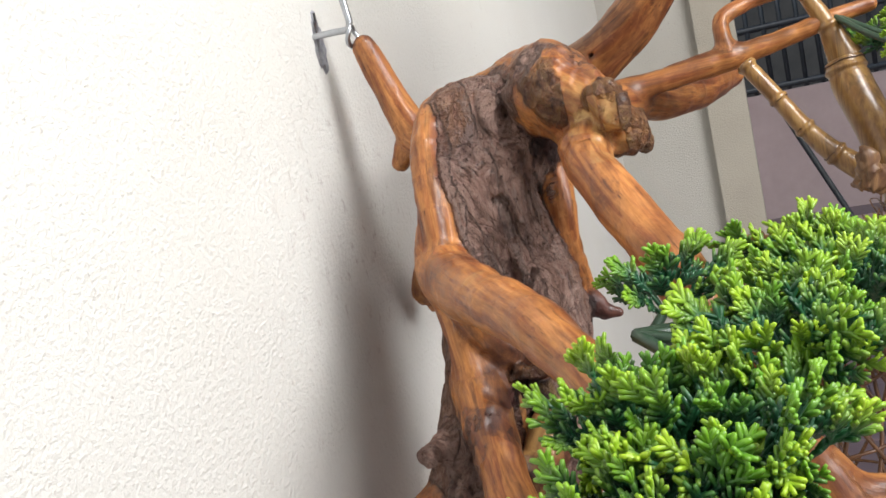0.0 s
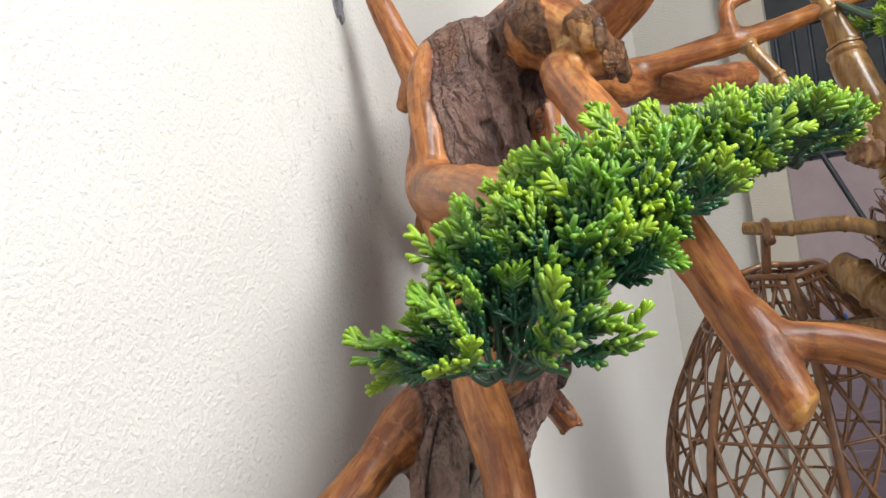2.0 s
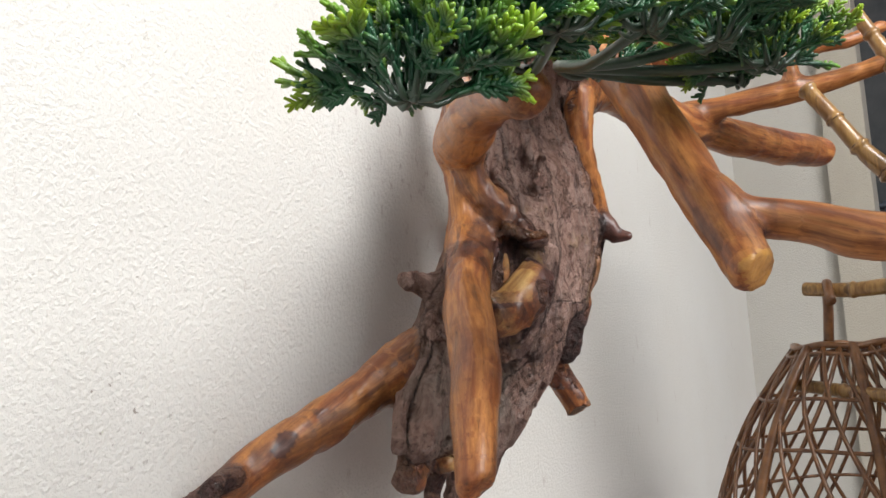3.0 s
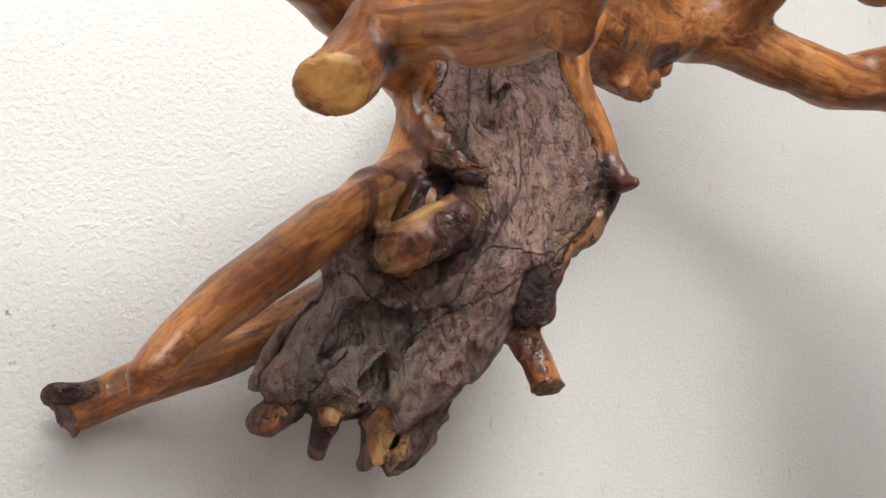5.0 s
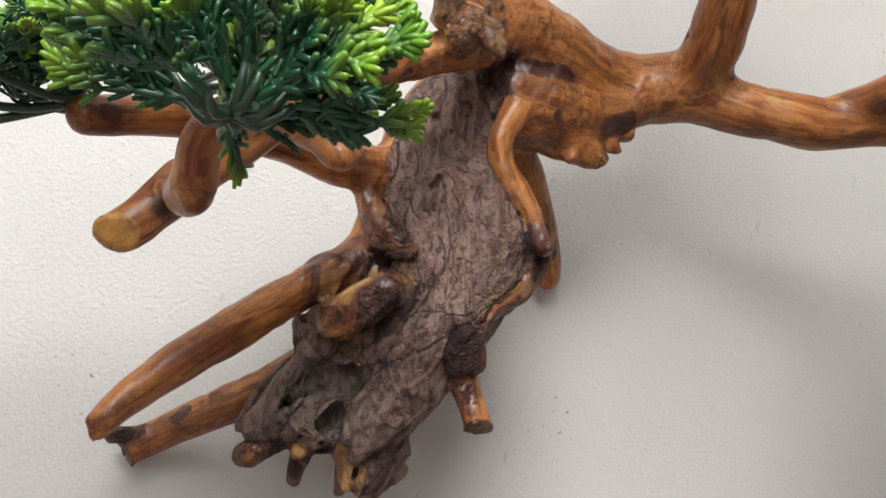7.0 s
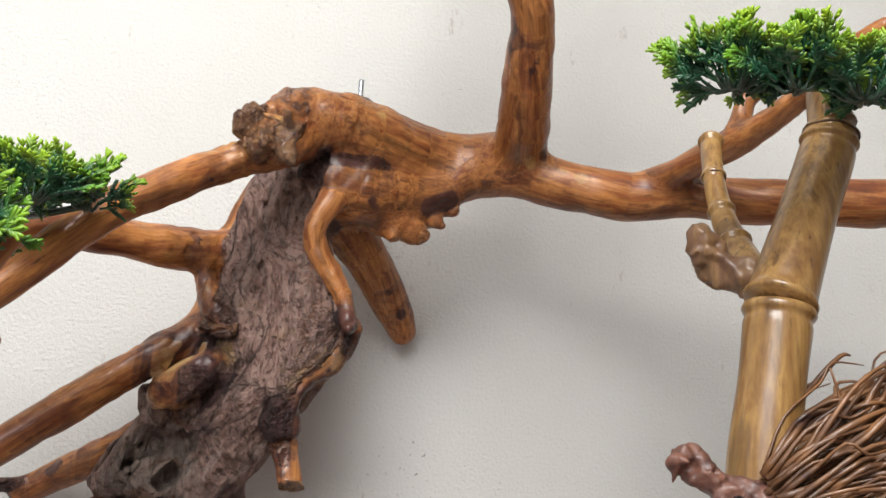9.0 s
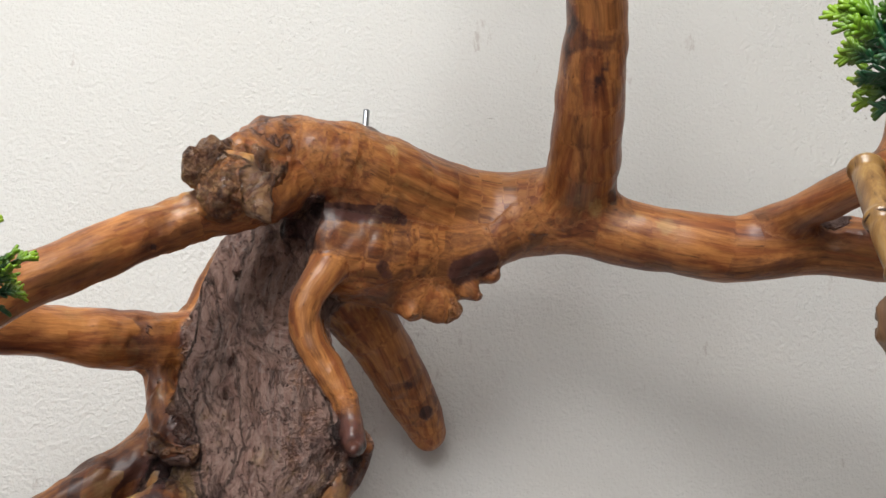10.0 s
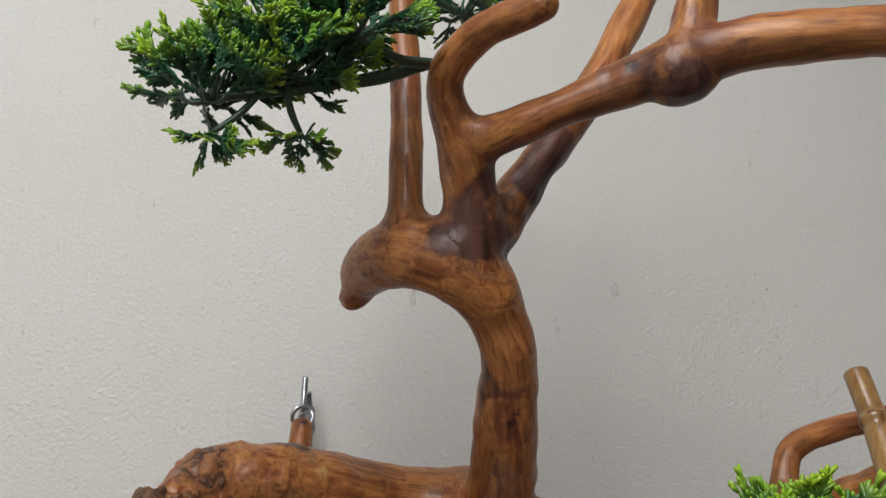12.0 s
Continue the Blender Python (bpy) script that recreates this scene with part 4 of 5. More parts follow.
def sprig_mesh(seed):
    """A flat fan of scaly twigs with pale tips, about 36 mm long, growing along +z."""
    rng = random.Random(seed)
    verts, faces, tips = [], [], []

    def shoot(at, way, length, depth):
        n = 4 if depth else 5
        p = at
        for i in range(n):
            s = (i + 1) / n
            bend = Vector((rng.uniform(-1, 1), rng.uniform(-1, 1), 0.3)) * 0.16
            way = (way + bend).normalized()
            q = p + way * length / n
            reach = q.length / 0.036
            rod(verts, faces, tips, p, q, 0.0011, 0.00095, p.length / 0.036, reach)
            spread = rng.uniform(0.55, 0.95)
            for sign in (-1, 1):
                flat = Vector((sign, rng.uniform(-0.55, 0.55), 0)).normalized()
                out = (way * (1.1 - 0.2 * spread) + flat * spread).normalized()
                if depth and s < 0.95 and rng.random() < 0.8:
                    shoot(q, out, length * rng.uniform(0.36, 0.5) * (1.15 - 0.45 * s), depth - 1)
                else:
                    e = q + out * rng.uniform(0.0042, 0.0066)
                    rod(verts, faces, tips, q, e, 0.00095, 0.0010, reach, e.length / 0.036 + 0.06)
            p = q
        e = p + way * 0.005
        rod(verts, faces, tips, p, e, 0.0010, 0.0010, p.length / 0.036, e.length / 0.036 + 0.08)

    shoot(Vector((0, 0, 0)), Vector((0, 0, 1)), 0.029, 1)
    me = bpy.data.meshes.new("sprig")
    me.from_pydata([tuple(v) for v in verts], [], faces)
    at = me.attributes.new("tip", "FLOAT", "POINT")
    at.data.foreach_set("value", np.array(tips, np.float32))
    me.materials.append(LEAF)
    me.shade_smooth()
    return me


SPRIGS = [sprig_mesh(k) for k in range(5)]


def foliage(root, lobes, seed, up=0.55, hang=()):
    """A branch of plastic cypress: stems from root to each lobe, (x, y, z, rx, ry, rz, count) rows, with sprigs fanning out of it."""
    rng = random.Random(seed)
    bm = bmesh.new()
    places = []
    for n, (x, y, z, rx, ry, rz, count) in enumerate(lobes):
        c = Vector((x, y, z - 0.35 * rz))
        mid = Vector(root).lerp(c, 0.5) + Vector((rng.uniform(-1, 1), rng.uniform(-1, 1), -0.6)) * 0.008
        tube(bm, [(*root, 0.0034), (*mid, 0.003), (*c, 0.0024)], 7, 4)
        golden = math.pi * (3 - 5 ** 0.5)
        for k in range(count):
            h = 1 - (k + 0.5) / count * 1.35
            a = golden * k + rng.uniform(-0.3, 0.3)
            w = math.sqrt(max(0.0, 1 - h * h))
            d = Vector((w * math.cos(a), w * math.sin(a), h))
            base = c + Vector((d.x * rx, d.y * ry, (d.z * 0.5 + 0.25) * rz)) * rng.uniform(0.25, 0.62)
            way = (Vector((d.x * rx, d.y * ry, d.z * rz)).normalized() + Vector((0, 0, up)) + Vector((rng.uniform(-1, 1), rng.uniform(-1, 1), rng.uniform(-0.6, 1))) * 0.3).normalized()
            places.append((base, way, rng.uniform(0.8, 1.18)))
            if k % 2 == 0:
                m = c.lerp(base, 0.55) - Vector((0, 0, 0.004))
                tube(bm, [(*c, 0.0018), (*m, 0.0015), (*base, 0.0011)], 5, 2)
    for x, y, z in hang:
        base = Vector((x, y, z))
        tube(bm, [(*places[0][0], 0.0022), (*(places[0][0].lerp(base, 0.5) - Vector((0, 0, 0.006))), 0.0022), (*base, 0.0016)], 6, 3)
        for k in range(7):
            a = k * 0.9
            places.append((base, Vector((math.cos(a), math.sin(a), -0.25 - 0.2 * (k % 3))).normalized(), rng.uniform(0.55, 0.8)))
    stem = part("foliage_branch", bm, STEM, sculpture, "green plastic cypress foliage with yellow tips")
    for base, way, size in places:
        ob = new("sprig", SPRIGS[rng.randrange(len(SPRIGS))])
        ob.matrix_world = Matrix.Translation(base) @ way.to_track_quat("Z", "Y").to_matrix().to_4x4() @ pose(0, 0, 0, 0, 0, rng.uniform(0, 360)) @ Matrix.Diagonal((size, size, size, 1))
        ob.parent = stem
    return stem


foliage((0.380, -0.262, 1.397), [(0.266, -0.266, 1.366, 0.034, 0.032, 0.026, 30), (0.290, -0.284, 1.388, 0.038, 0.036, 0.030, 30), (0.322, -0.304, 1.400, 0.040, 0.038, 0.028, 34),
                                 (0.345, -0.268, 1.398, 0.034, 0.030, 0.024, 24)], 1)
foliage((0.430, -0.262, 1.412), [(0.376, -0.325, 1.412, 0.038, 0.038, 0.026, 30), (0.43, -0.345, 1.416, 0.038, 0.036, 0.024, 28), (0.482, -0.360, 1.414, 0.038, 0.036, 0.022, 30), (0.514, -0.338, 1.414, 0.020, 0.026, 0.014, 14)], 2)
foliage((0.430, -0.262, 1.412), [(0.462, -0.274, 1.419, 0.022, 0.020, 0.010, 11)], 3)
foliage((0.475, -0.466, 1.337), [(0.482, -0.506, 1.360, 0.036, 0.038, 0.028, 26), (0.440, -0.525, 1.358, 0.034, 0.036, 0.026, 22), (0.440, -0.590, 1.325, 0.042, 0.034, 0.030, 32), (0.466, -0.618, 1.278, 0.036, 0.026, 0.026, 28), (0.392, -0.47, 1.412, 0.040, 0.04, 0.03, 28)], 4, 0.35)
foliage((1.030, -0.412, 1.550), [(0.918, -0.490, 1.501, 0.034, 0.032, 0.020, 30), (0.946, -0.512, 1.497, 0.032, 0.030, 0.020, 26), (0.988, -0.515, 1.495, 0.034, 0.032, 0.020, 28), (1.035, -0.480, 1.514, 0.040, 0.036, 0.024, 30)], 5)
foliage((0.764, -0.382, 1.781), [(0.672, -0.400, 1.760, 0.048, 0.040, 0.030, 38), (0.639, -0.400, 1.741, 0.034, 0.034, 0.026, 28), (0.712, -0.412, 1.785, 0.040, 0.036, 0.028, 28), (0.67, -0.39, 1.80, 0.05, 0.04, 0.03, 28)], 6, 0.3,
        ((0.640, -0.400, 1.710), (0.690, -0.385, 1.722)))
foliage((0.752, -0.312, 1.888), [(0.800, -0.295, 1.885, 0.036, 0.030, 0.022, 24), (0.77, -0.30, 1.92, 0.04, 0.03, 0.03, 22)], 7, 0.1)

# ---------------------------------------------------------------- hook in the wall
hook = empty("wall_hook", (0.712, -0.001, 1.617), "zinc-plated screw hook and eye in grey putty", "hook")
bm = bmesh.new()
tube(bm, [(0.711, 0.03, 1.617, 0.0028), (0.712, -0.014, 1.617, 0.0028), (0.713, -0.030, 1.6165, 0.0028), (0.713, -0.0335, 1.622, 0.0029), (0.713, -0.0325, 1.634, 0.0030), (0.713, -0.0315, 1.647, 0.0030)], 12, 5)
part("shank", bm, STEEL, hook)
bm = bmesh.new()
tube(bm, [(0.713 + 0.0092 * math.sin(a), -0.034 + 0.002 * math.sin(2 * a), 1.6105 + 0.0092 * math.cos(a), 0.0021) for a in np.linspace(0, 2 * math.pi, 17)], 8, 2)
part("eye", bm, STEEL, hook)
PUTTY = plain("grey_putty", (0.24, 0.24, 0.27), (0.42, 0.42, 0.44), 160, 0.8, relief=0.6, deep=0.002)
bm = bmesh.new()
rim = []
rng = random.Random(4)
for k in range(28):
    a = 2 * math.pi * k / 28
    r = 1 + rng.uniform(-0.22, 0.22)
    rim.append(((0.718 + 0.009 * r * math.cos(a)), 1.612 + 0.026 * r * math.sin(a)))
back = [bm.verts.new((x, 0.002, z)) for x, z in rim]
front = [bm.verts.new((0.718 + (x - 0.718) * 0.8, -0.0022 + rng.uniform(-0.0006, 0.0006), 1.612 + (z - 1.612) * 0.85)) for x, z in rim]
for k in range(28):
    bm.faces.new((back[k], front[k], front[(k + 1) % 28], back[(k + 1) % 28]))
bm.faces.new(front)
part("putty_patch", bm, PUTTY, hook, "rough grey putty patch")

# ---------------------------------------------------------------- bamboo rhizome ornament
BAMBOO = wood("bamboo", (0.37, 0.215, 0.070), (0.25, 0.130, 0.040), (0.13, 0.058, 0.020), (0.030, 0.013, 0.008), grain=(110, 110, 6), turn=(0, 22, 0), rough=0.32, coat=0.3)
ROOT = plain("root_fibre", (0.035, 0.013, 0.008), (0.25, 0.110, 0.038), 40, 0.45, 0.3, relief=0.5, stretch=(1, 1, 1))
BURL = wood("bamboo_burl", (0.30, 0.17, 0.07), (0.18, 0.09, 0.045), (0.10, 0.05, 0.03), (0.05, 0.025, 0.018), rough=0.5, coat=0.2)
MAUVE = plain("mauve_wood", (0.045, 0.018, 0.014), (0.20, 0.085, 0.055), 130, 0.5, 0.15, relief=0.6, deep=0.002)
BLACK = plain("black_bead", (0.004, 0.004, 0.005), (0.012, 0.012, 0.014), 20, 0.12)
ornament = empty("bamboo_ornament", (0.97, -0.44, 1.25), "bamboo rhizome ornament with carved head and root mane", "ornament")


def ringed(points, ridges, lip=1.12, steps=14):
    """Rows of a bamboo cane: its radius swells into a lip at each node, given by its part of the length."""
    run = spline(points, steps)
    step = np.linalg.norm(np.diff(run[:, :3], axis=0), axis=1)
    s = np.concatenate([[0], np.cumsum(step)]) / step.sum()
    for at in ridges:
        d = (s - at) * step.sum() / 0.0026
        run[:, 3] *= 1 + (lip - 1) * np.exp(-d * d) - 0.05 * np.exp(-(d - 1.9) ** 2)
    return [tuple(r) for r in run]


bm = bmesh.new()
tube(bm, ringed([(1.030, -0.418, 1.502, 0.0185), (1.022, -0.422, 1.478, 0.0195), (0.998, -0.436, 1.430, 0.0195), (0.968, -0.453, 1.366, 0.0222)], (0.06, 0.985), 1.09, 24), 28, 1)
part("culm", bm, BAMBOO, ornament, "glossy olive-brown bamboo culm")
bm = bmesh.new()
tube(bm, ringed([(0.968, -0.453, 1.364, 0.0222), (0.960, -0.458, 1.32, 0.0205), (0.952, -0.462, 1.275, 0.0215), (0.948, -0.464, 1.245, 0.021)], (0.03,), 1.06, 24), 28, 1)
part("culm", bm, BAMBOO, ornament)
bm = bmesh.new()
tube(bm, ringed([(0.983, -0.325, 1.520, 0.0085), (0.973, -0.351, 1.479, 0.0082), (0.970, -0.369, 1.449, 0.0088), (0.968, -0.392, 1.420, 0.0105), (0.966, -0.43, 1.385, 0.0125)], (0.02, 0.28, 0.5, 0.72), 1.22, 40), 18, 1)
part("side_shoot", bm, BAMBOO, ornament)
bm = bmesh.new()
tube(bm, ringed([(1.032, -0.377, 1.607, 0.0075), (1.030, -0.392, 1.575, 0.0078), (1.028, -0.408, 1.540, 0.0105), (1.030, -0.42, 1.505, 0.017)], (0.3, 0.66), 1.2, 40), 18, 1)
part("top_shoot", bm, BAMBOO, ornament)
NODE = plain("node_scar", (0.05, 0.024, 0.012), (0.12, 0.06, 0.026), 200, 0.6)
for x, y, z, r, way in ((0.9695, -0.4522, 1.369, 0.0224, (-0.4, -0.22, -0.88)), (1.0295, -0.4185, 1.4995, 0.0190, (-0.25, -0.14, -0.95)), (0.9728, -0.3513, 1.4785, 0.0086, (-0.2, -0.5, -0.84)),
                        (0.9702, -0.3692, 1.4485, 0.0092, (-0.1, -0.55, -0.83)), (0.9682, -0.392, 1.4198, 0.0108, (-0.05, -0.62, -0.78)), (1.0302, -0.3905, 1.578, 0.0082, (0, -0.42, -0.9))):
    turn = Vector(way).to_track_quat("Z", "Y").to_matrix()
    bm = bmesh.new()
    tube(bm, [(*(Vector((x, y, z)) + turn @ Vector((r * math.cos(a), r * math.sin(a), 0.0006 * math.sin(5 * a)))), 0.0009) for a in np.linspace(0, 2 * math.pi, 25)], 6, 1)
    part("node_ring", bm, NODE, ornament)
k = Grown((0.90, -0.50, 1.20), (1.02, -0.36, 1.44), 0.0022)
k.limb([(0.962, -0.425, 1.388, 0.013), (0.948, -0.418, 1.392, 0.013), (0.936, -0.418, 1.402, 0.011), (0.930, -0.418, 1.414, 0.009)], 0.006, burl=1)
k.roughen((None, 0.0045, (140, 140, 140), 8), (None, 0.002, (300, 300, 300), 9))
dress(new("burl", k.skin("burl")[0]), BURL, ornament, "rough knobbly root burl")

h = Grown((0.86, -0.53, 1.18), (1.05, -0.38, 1.33), 0.0016)
h.limb([(0.955, -0.482, 1.240, 0.018), (0.932, -0.476, 1.244, 0.0125), (0.914, -0.470, 1.254, 0.0078), (0.902, -0.466, 1.264, 0.0092), (0.895, -0.464, 1.262, 0.0064)], 0.006)
h.limb([(0.894, -0.464, 1.258, 0.0038), (0.892, -0.464, 1.249, 0.0016)], 0.003)
h.limb([(0.934, -0.478, 1.230, 0.0100), (0.914, -0.472, 1.225, 0.0070), (0.901, -0.470, 1.228, 0.0056)], 0.006)
h.limb([(0.900, -0.470, 1.231, 0.0025), (0.899, -0.470, 1.236, 0.0014)], 0.002)
h.limb([(0.901, -0.478, 1.261, 0.003), (0.901, -0.472, 1.261, 0.0026)], 0.003, carve=True)
h.roughen((None, 0.0034, (130, 130, 130), 21), (None, 0.0018, (280, 280, 280), 22))
dress(new("carved_head", h.skin("carved_head")[0]), MAUVE, ornament, "carved mauve-brown wooden head")
bm = bmesh.new()
bmesh.ops.create_uvsphere(bm, u_segments=14, v_segments=10, radius=0.0042, matrix=Matrix.Translation((0.9235, -0.4845, 1.2435)))
part("eye_bead", bm, BLACK, ornament, "black glass bead")
bm = bmesh.new()
rng = random.Random(9)
for n in range(1250):
    a, b = rng.uniform(-1, 1), rng.uniform(-1, 1)
    if a * a + b * b > 1:
        continue
    far = rng.random() ** 1.6
    start = Vector((0.936 + 0.14 * far, -0.486 - (0.020 + 0.022 * far) * a, 1.234 + 0.034 * far + (0.030 + 0.036 * far) * b))
    end = start + Vector((rng.uniform(0.05, 0.12), -0.020 * a + rng.uniform(-0.016, 0.016), 0.026 + 0.026 * b + rng.uniform(-0.020, 0.020)))
    r = rng.uniform(0.0008, 0.0022)
    rows = [(*start, r * 1.3)]
    for s in (0.25, 0.5, 0.75):
        bow = math.sin(math.pi * s)
        q = start.lerp(end, s) + Vector((rng.uniform(-1, 1) * 0.006, -0.014 * a * bow + rng.uniform(-1, 1) * 0.006, (0.006 + 0.010 * b) * bow + rng.uniform(-1, 1) * 0.006))
        rows.append((*q, r * (1.15 - 0.5 * s)))
    tube(bm, rows + [(*end, r * 0.4)], 5, 3, True, 0.18, n)
for n in range(9):
    start = Vector((0.985 + 0.014 * n, -0.492 + rng.uniform(-0.02, 0.01), 1.287 + 0.009 * n))
    end = start + Vector((rng.uniform(-0.006, 0.02), rng.uniform(-0.01, 0.01), rng.uniform(0.02, 0.04)))
    tube(bm, [(*start, 0.0016), (*(start.lerp(end, 0.5) + Vector((0.004, 0, 0))), 0.0013), (*end, 0.0006)], 5, 3)
tagged(part("root_mane", bm, ROOT, ornament, "tangle of varnished brown roots"), kind="stuff")
m = Grown((0.93, -0.545, 1.17), (1.20, -0.36, 1.36), 0.003)
m.limb([(0.960, -0.480, 1.242, 0.018), (1.02, -0.484, 1.255, 0.030), (1.09, -0.485, 1.275, 0.036), (1.15, -0.48, 1.30, 0.026)], 0.01)
m.roughen((None, 0.006, (60, 60, 60), 31), (None, 0.003, (140, 140, 140), 32))
dress(new("root_core", m.skin("root_core")[0]), ROOT, ornament, "dark brown root mass")
bm = bmesh.new()
tube(bm, ringed([(0.935, -0.465, 1.163, 0.0115), (0.97, -0.470, 1.168, 0.013), (1.02, -0.474, 1.176, 0.015), (1.09, -0.468, 1.185, 0.016)], (0.08, 0.2, 0.33), 1.08, 14), 16, 1)
part("rhizome", bm, BAMBOO, ornament, "dark glossy bamboo rhizome")
bm = bmesh.new()
tube(bm, ringed([(0.945, -0.462, 1.245, 0.018), (0.955, -0.464, 1.222, 0.016), (0.985, -0.466, 1.205, 0.014)], (0.5,), 1.06, 10), 16, 1)
part("culm_foot", bm, BAMBOO, ornament)
for rows in ([(1.150, -0.262, 1.206, 0.0075), (1.125, -0.305, 1.200, 0.008), (1.095, -0.375, 1.192, 0.008), (1.06, -0.445, 1.198, 0.009)],
             [(1.12, -0.285, 1.318, 0.008), (1.105, -0.335, 1.312, 0.0085), (1.085, -0.40, 1.31, 0.009), (1.07, -0.46, 1.285, 0.009)],
             [(1.105, -0.385, 1.262, 0.017), (1.07, -0.412, 1.240, 0.021), (1.045, -0.44, 1.215, 0.02)]):
    bm = bmesh.new()
    tube(bm, ringed(rows, (0.3, 0.62), 1.18, 36), 16, 1)
    part("cane", bm, BAMBOO, ornament)

# ---------------------------------------------------------------- wicker basket hung from the canes
WICKER = plain("brown_wicker", (0.085, 0.032, 0.011), (0.22, 0.095, 0.030), 60, 0.4, 0.3, relief=0.4)
basket = empty("wicker_basket", (1.20, -0.31, 0.83), "open-weave brown wicker basket hung from bamboo canes", "basket")
PROFILE = [(1.250, 0.058), (1.225, 0.078), (1.185, 0.108), (1.13, 0.138), (1.08, 0.160), (1.02, 0.174), (0.95, 0.176), (0.88, 0.150), (0.83, 0.10)]
cx, cy = 1.205, -0.312
heights = np.array([p[0] for p in PROFILE][::-1])
radii = np.array([p[1] for p in PROFILE][::-1])


def wicker_at(z, a):
    r = float(np.interp(z, heights, radii))
    return (cx + r * math.cos(a), cy + r * math.sin(a), z)


for n in range(22):
    for turn in (-1, 1):
        bm = bmesh.new()
        a0 = 2 * math.pi * n / 22
        rows = []
        for z in np.linspace(1.25, 0.835, 12):
            s = (1.25 - z) / 0.415
            x, y, zz = wicker_at(z, a0 + turn * 1.25 * s)
            off = 1 + 0.012 * turn
            rows.append((cx + (x - cx) * off, cy + (y - cy) * off, zz, 0.0026))
        tube(bm, rows, 6, 2)
        part("rib", bm, WICKER, basket)
for z, r in ((1.25, 0.0045), (1.24, 0.003), (1.19, 0.0024), (1.135, 0.0024), (1.07, 0.0022), (1.0, 0.0022), (0.93, 0.0022), (0.84, 0.004)):
    bm = bmesh.new()
    tube(bm, [(*wicker_at(z + 0.002 * math.sin(5 * a), a), r) for a in np.linspace(0, 2 * math.pi, 37)], 7, 1)
    part("hoop", bm, WICKER, basket)
for a in (2.5, 3.4, 4.3):
    bm = bmesh.new()
    tube(bm, [(*wicker_at(z, a), 0.0062) for z in (1.25, 1.19, 1.1, 1.0, 0.9, 0.84)], 10, 4)
    part("stake", bm, WICKER, basket)
bm = bmesh.new()
tube(bm, [(1.16, -0.30, 1.25, 0.006), (1.15, -0.305, 1.295, 0.006), (1.115, -0.31, 1.322, 0.006), (1.09, -0.315, 1.30, 0.006)], 8, 5)
part("handle", bm, WICKER, basket)

# ---------------------------------------------------------------- rest of the porch and what lies beyond
OUT = plaster("weathered_render", (0.40, 0.37, 0.31), (0.33, 0.30, 0.25))
TILE = plain("mauve_floor_tile", (0.27, 0.18, 0.17), (0.34, 0.235, 0.22), 9, 0.35, relief=0.05)
GROUT = plain("floor_grout", (0.12, 0.09, 0.09), (0.16, 0.12, 0.12), 30, 0.9)
IRON = plain("dark_iron", (0.018, 0.022, 0.026), (0.035, 0.042, 0.048), 30, 0.5, relief=0.1)
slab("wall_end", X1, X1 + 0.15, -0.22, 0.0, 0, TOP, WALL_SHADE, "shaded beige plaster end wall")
slab("trim", X1 - 0.03, X1 + 0.17, -0.31, -0.22, 0, TOP, OUT, "weathered plaster door jamb", "door jamb")
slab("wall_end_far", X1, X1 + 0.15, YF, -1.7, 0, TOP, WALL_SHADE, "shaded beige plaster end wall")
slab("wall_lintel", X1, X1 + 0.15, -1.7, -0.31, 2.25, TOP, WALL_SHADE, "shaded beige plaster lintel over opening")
# unseen side and front walls, added to close the place round the lamps' openings
slab("wall_side_a", X0 - 0.15, X0, -0.5, 0.0, 0, TOP, WALL, "cream plaster side wall beside window")
slab("wall_side_b", X0 - 0.15, X0, YF, -2.2, 0, TOP, WALL, "cream plaster side wall beside window")
slab("wall_side_c", X0 - 0.15, X0, -2.2, -0.5, 0, 0.75, WALL, "cream plaster side wall under window")
slab("wall_front_a", X0, -1.35, YF - 0.15, YF, 0, TOP, WALL, "cream plaster front wall beside window")
slab("wall_front_b", 0.65, X1, YF - 0.15, YF, 0, TOP, WALL, "cream plaster front wall beside window")
slab("wall_front_c", -1.35, 0.65, YF - 0.15, YF, 0, 1.15, WALL, "cream plaster front wall under window")
floor = slab("floor", X0 - 0.15, 60, -30, 30, -0.1, -0.006, GROUT, "mauve tiled floor with dark joints", "floor")
bm = bmesh.new()
box(bm, -0.297, 0.297, -0.297, 0.297, -0.008, 0.0)
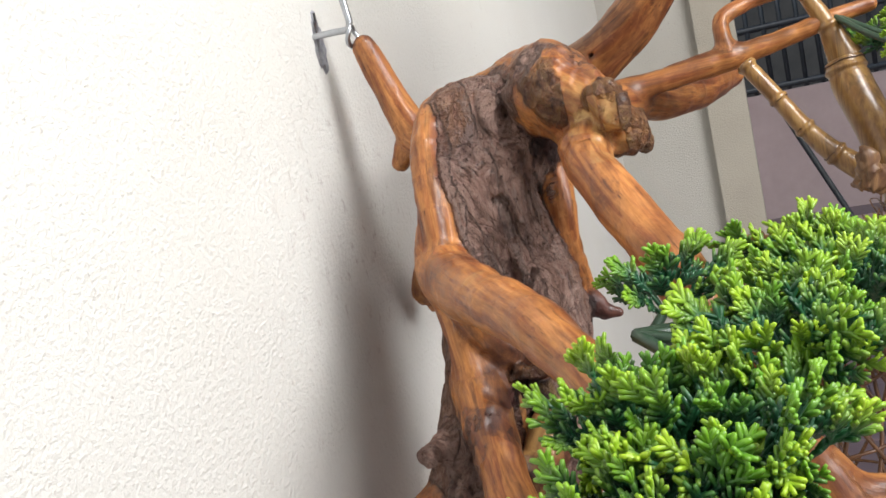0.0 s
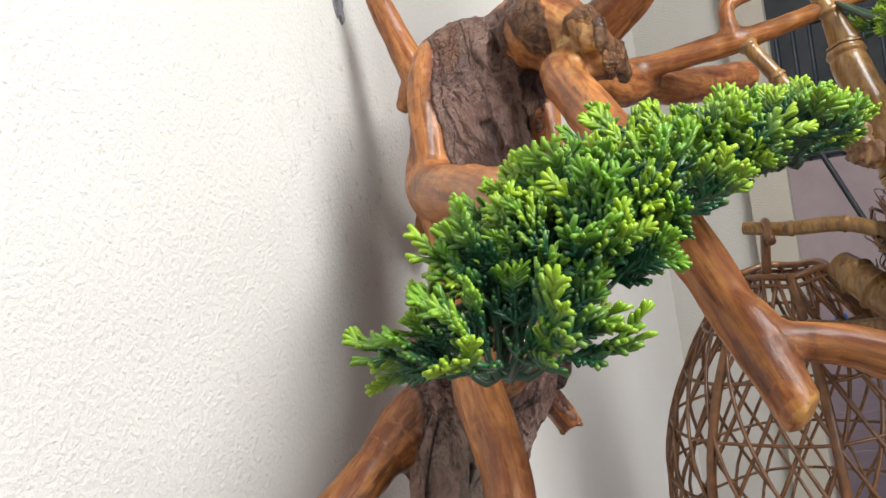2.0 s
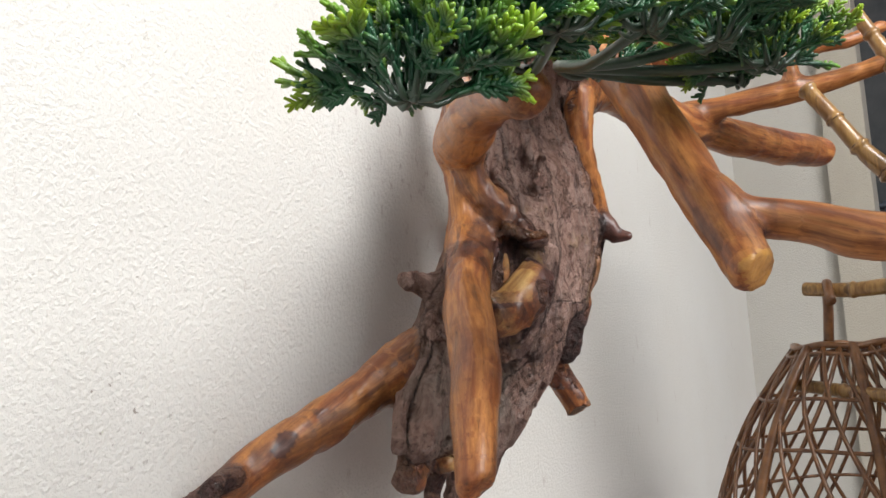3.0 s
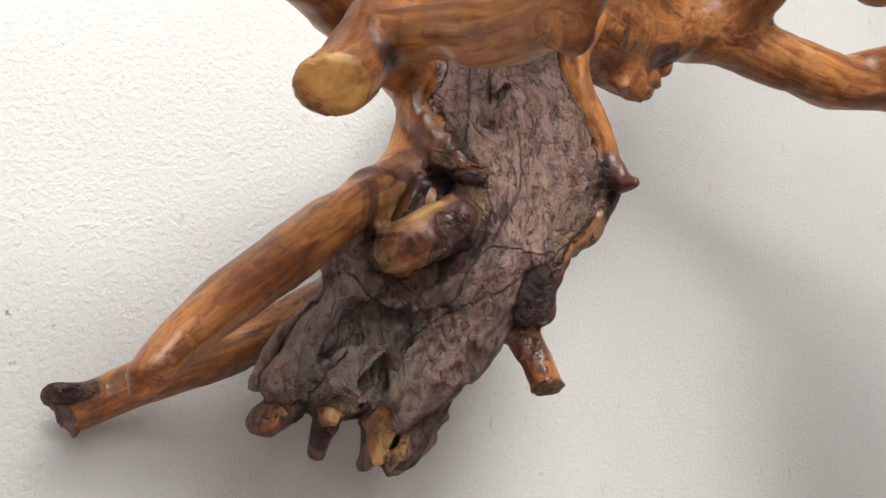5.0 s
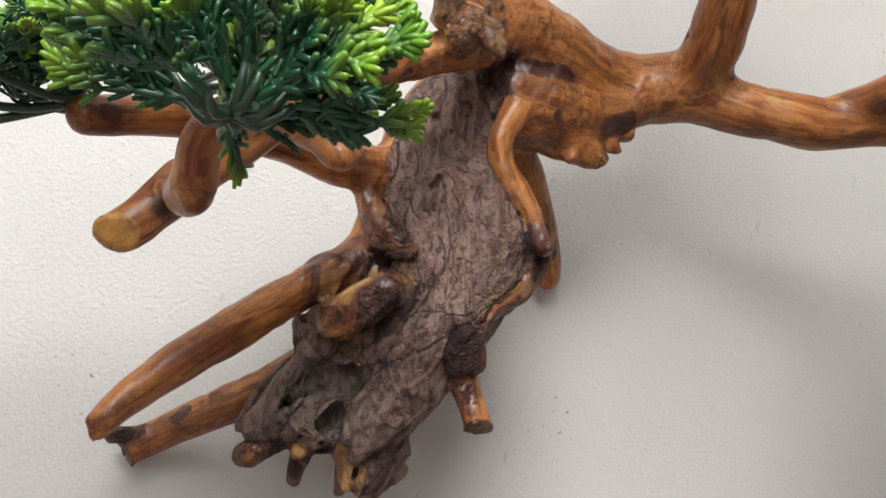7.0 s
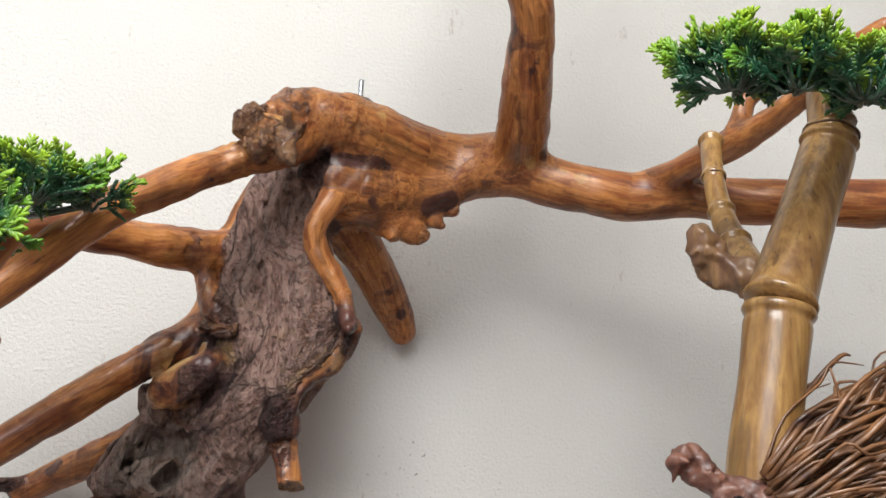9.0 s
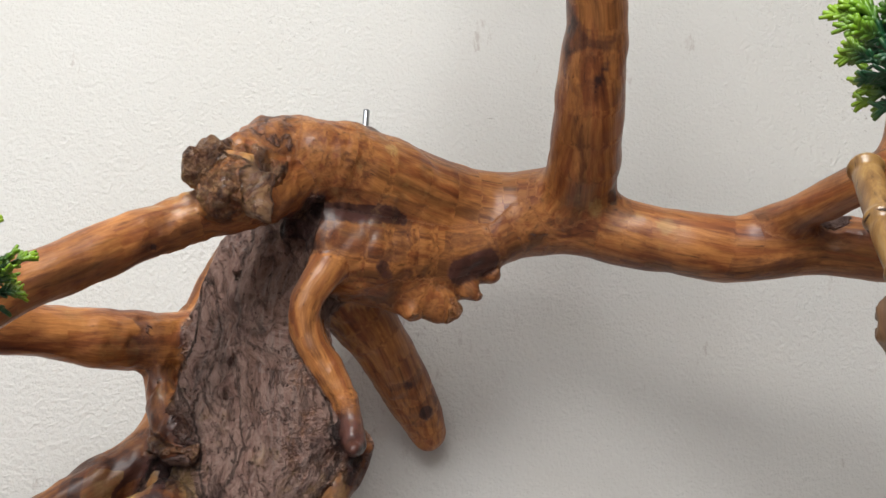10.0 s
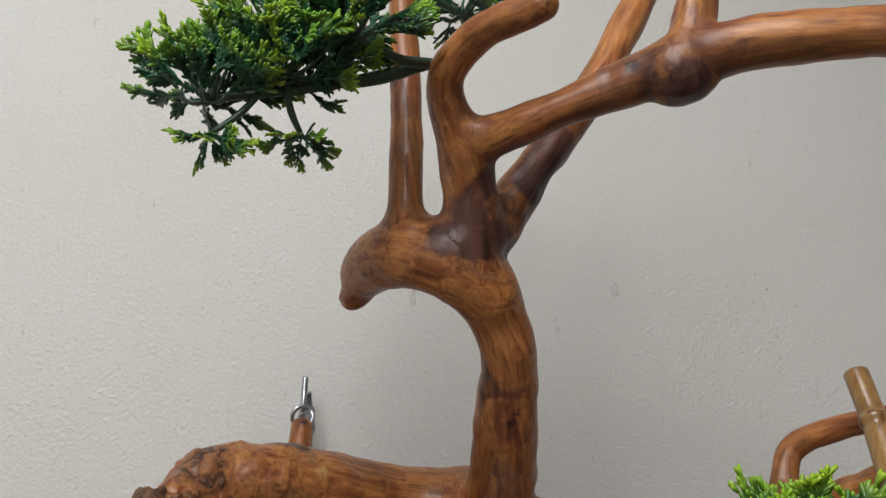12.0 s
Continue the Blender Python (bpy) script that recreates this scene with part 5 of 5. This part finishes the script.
bmesh.ops.bevel(bm, geom=[e for e in bm.edges if all(v.co.z > -0.001 for v in e.verts)], offset=0.003, segments=1, affect="EDGES")
tile_mesh = bpy.data.meshes.new("tile")
bm.to_mesh(tile_mesh)
bm.free()
tile_mesh.materials.append(TILE)
for i in range(-4, 14):
    for j in range(-5, 2):
        if i < 4 and j > -1:
            continue
        ob = new("tile", tile_mesh)
        ob.location = (0.3 + 0.6 * i, -0.3 + 0.6 * j, 0.0)
        ob.parent = floor
slab("wall_terrace", 8.9, 9.05, -3.3, 1.8, -0.006, 1.15, plain("mauve_terrace_wall", (0.36, 0.27, 0.25), (0.42, 0.32, 0.30), 5, 0.6), "low mauve terrace wall")
# added dark backdrop that keeps the sky out of the opening
slab("wall_yard", 13.0, 13.2, -12, 12, -0.006, 7.0, plain("dark_backdrop", (0.035, 0.036, 0.034), (0.075, 0.072, 0.066), 3, 0.8), "dark weathered yard wall")
gate = empty("iron_gate", (8.97, -1.0, 1.15), "dark iron railing on a low terrace wall", "railing")
for z in (1.2, 1.75, 2.4):
    bm = bmesh.new()
    tube(bm, [(8.97, -3.2, z, 0.03), (8.97, 1.7, z, 0.03)], 8, 2)
    part("rail", bm, IRON, gate)
for n in range(34):
    bm = bmesh.new()
    y = -3.1 + n * 0.145
    tube(bm, [(8.97, y, 1.15, 0.022), (8.97, y, 2.45, 0.022)], 6, 1)
    part("bar", bm, IRON, gate)
pole = empty("leaning_pole", (2.72, -0.75, 0.0), "thin dark pole leaning against the door jamb", "pole")
bm = bmesh.new()
tube(bm, [(2.72, -0.96, 0.0, 0.008), (2.70, -0.40, 1.34, 0.008), (2.70, -0.282, 1.617, 0.008), (2.70, -0.20, 1.80, 0.008)], 10, 4)
part("shaft", bm, IRON, pole)
bm = bmesh.new()
bmesh.ops.create_uvsphere(bm, u_segments=16, v_segments=10, radius=0.06, matrix=Matrix.Translation((6.9, -0.40, 0.058)) @ Matrix.Diagonal((1, 0.8, 0.9, 1)))
tagged(part("ball", bm, plain("blue_plastic", (0.01, 0.09, 0.35), (0.015, 0.12, 0.42), 30, 0.4)), "small blue plastic ball on tiled floor", "ball")
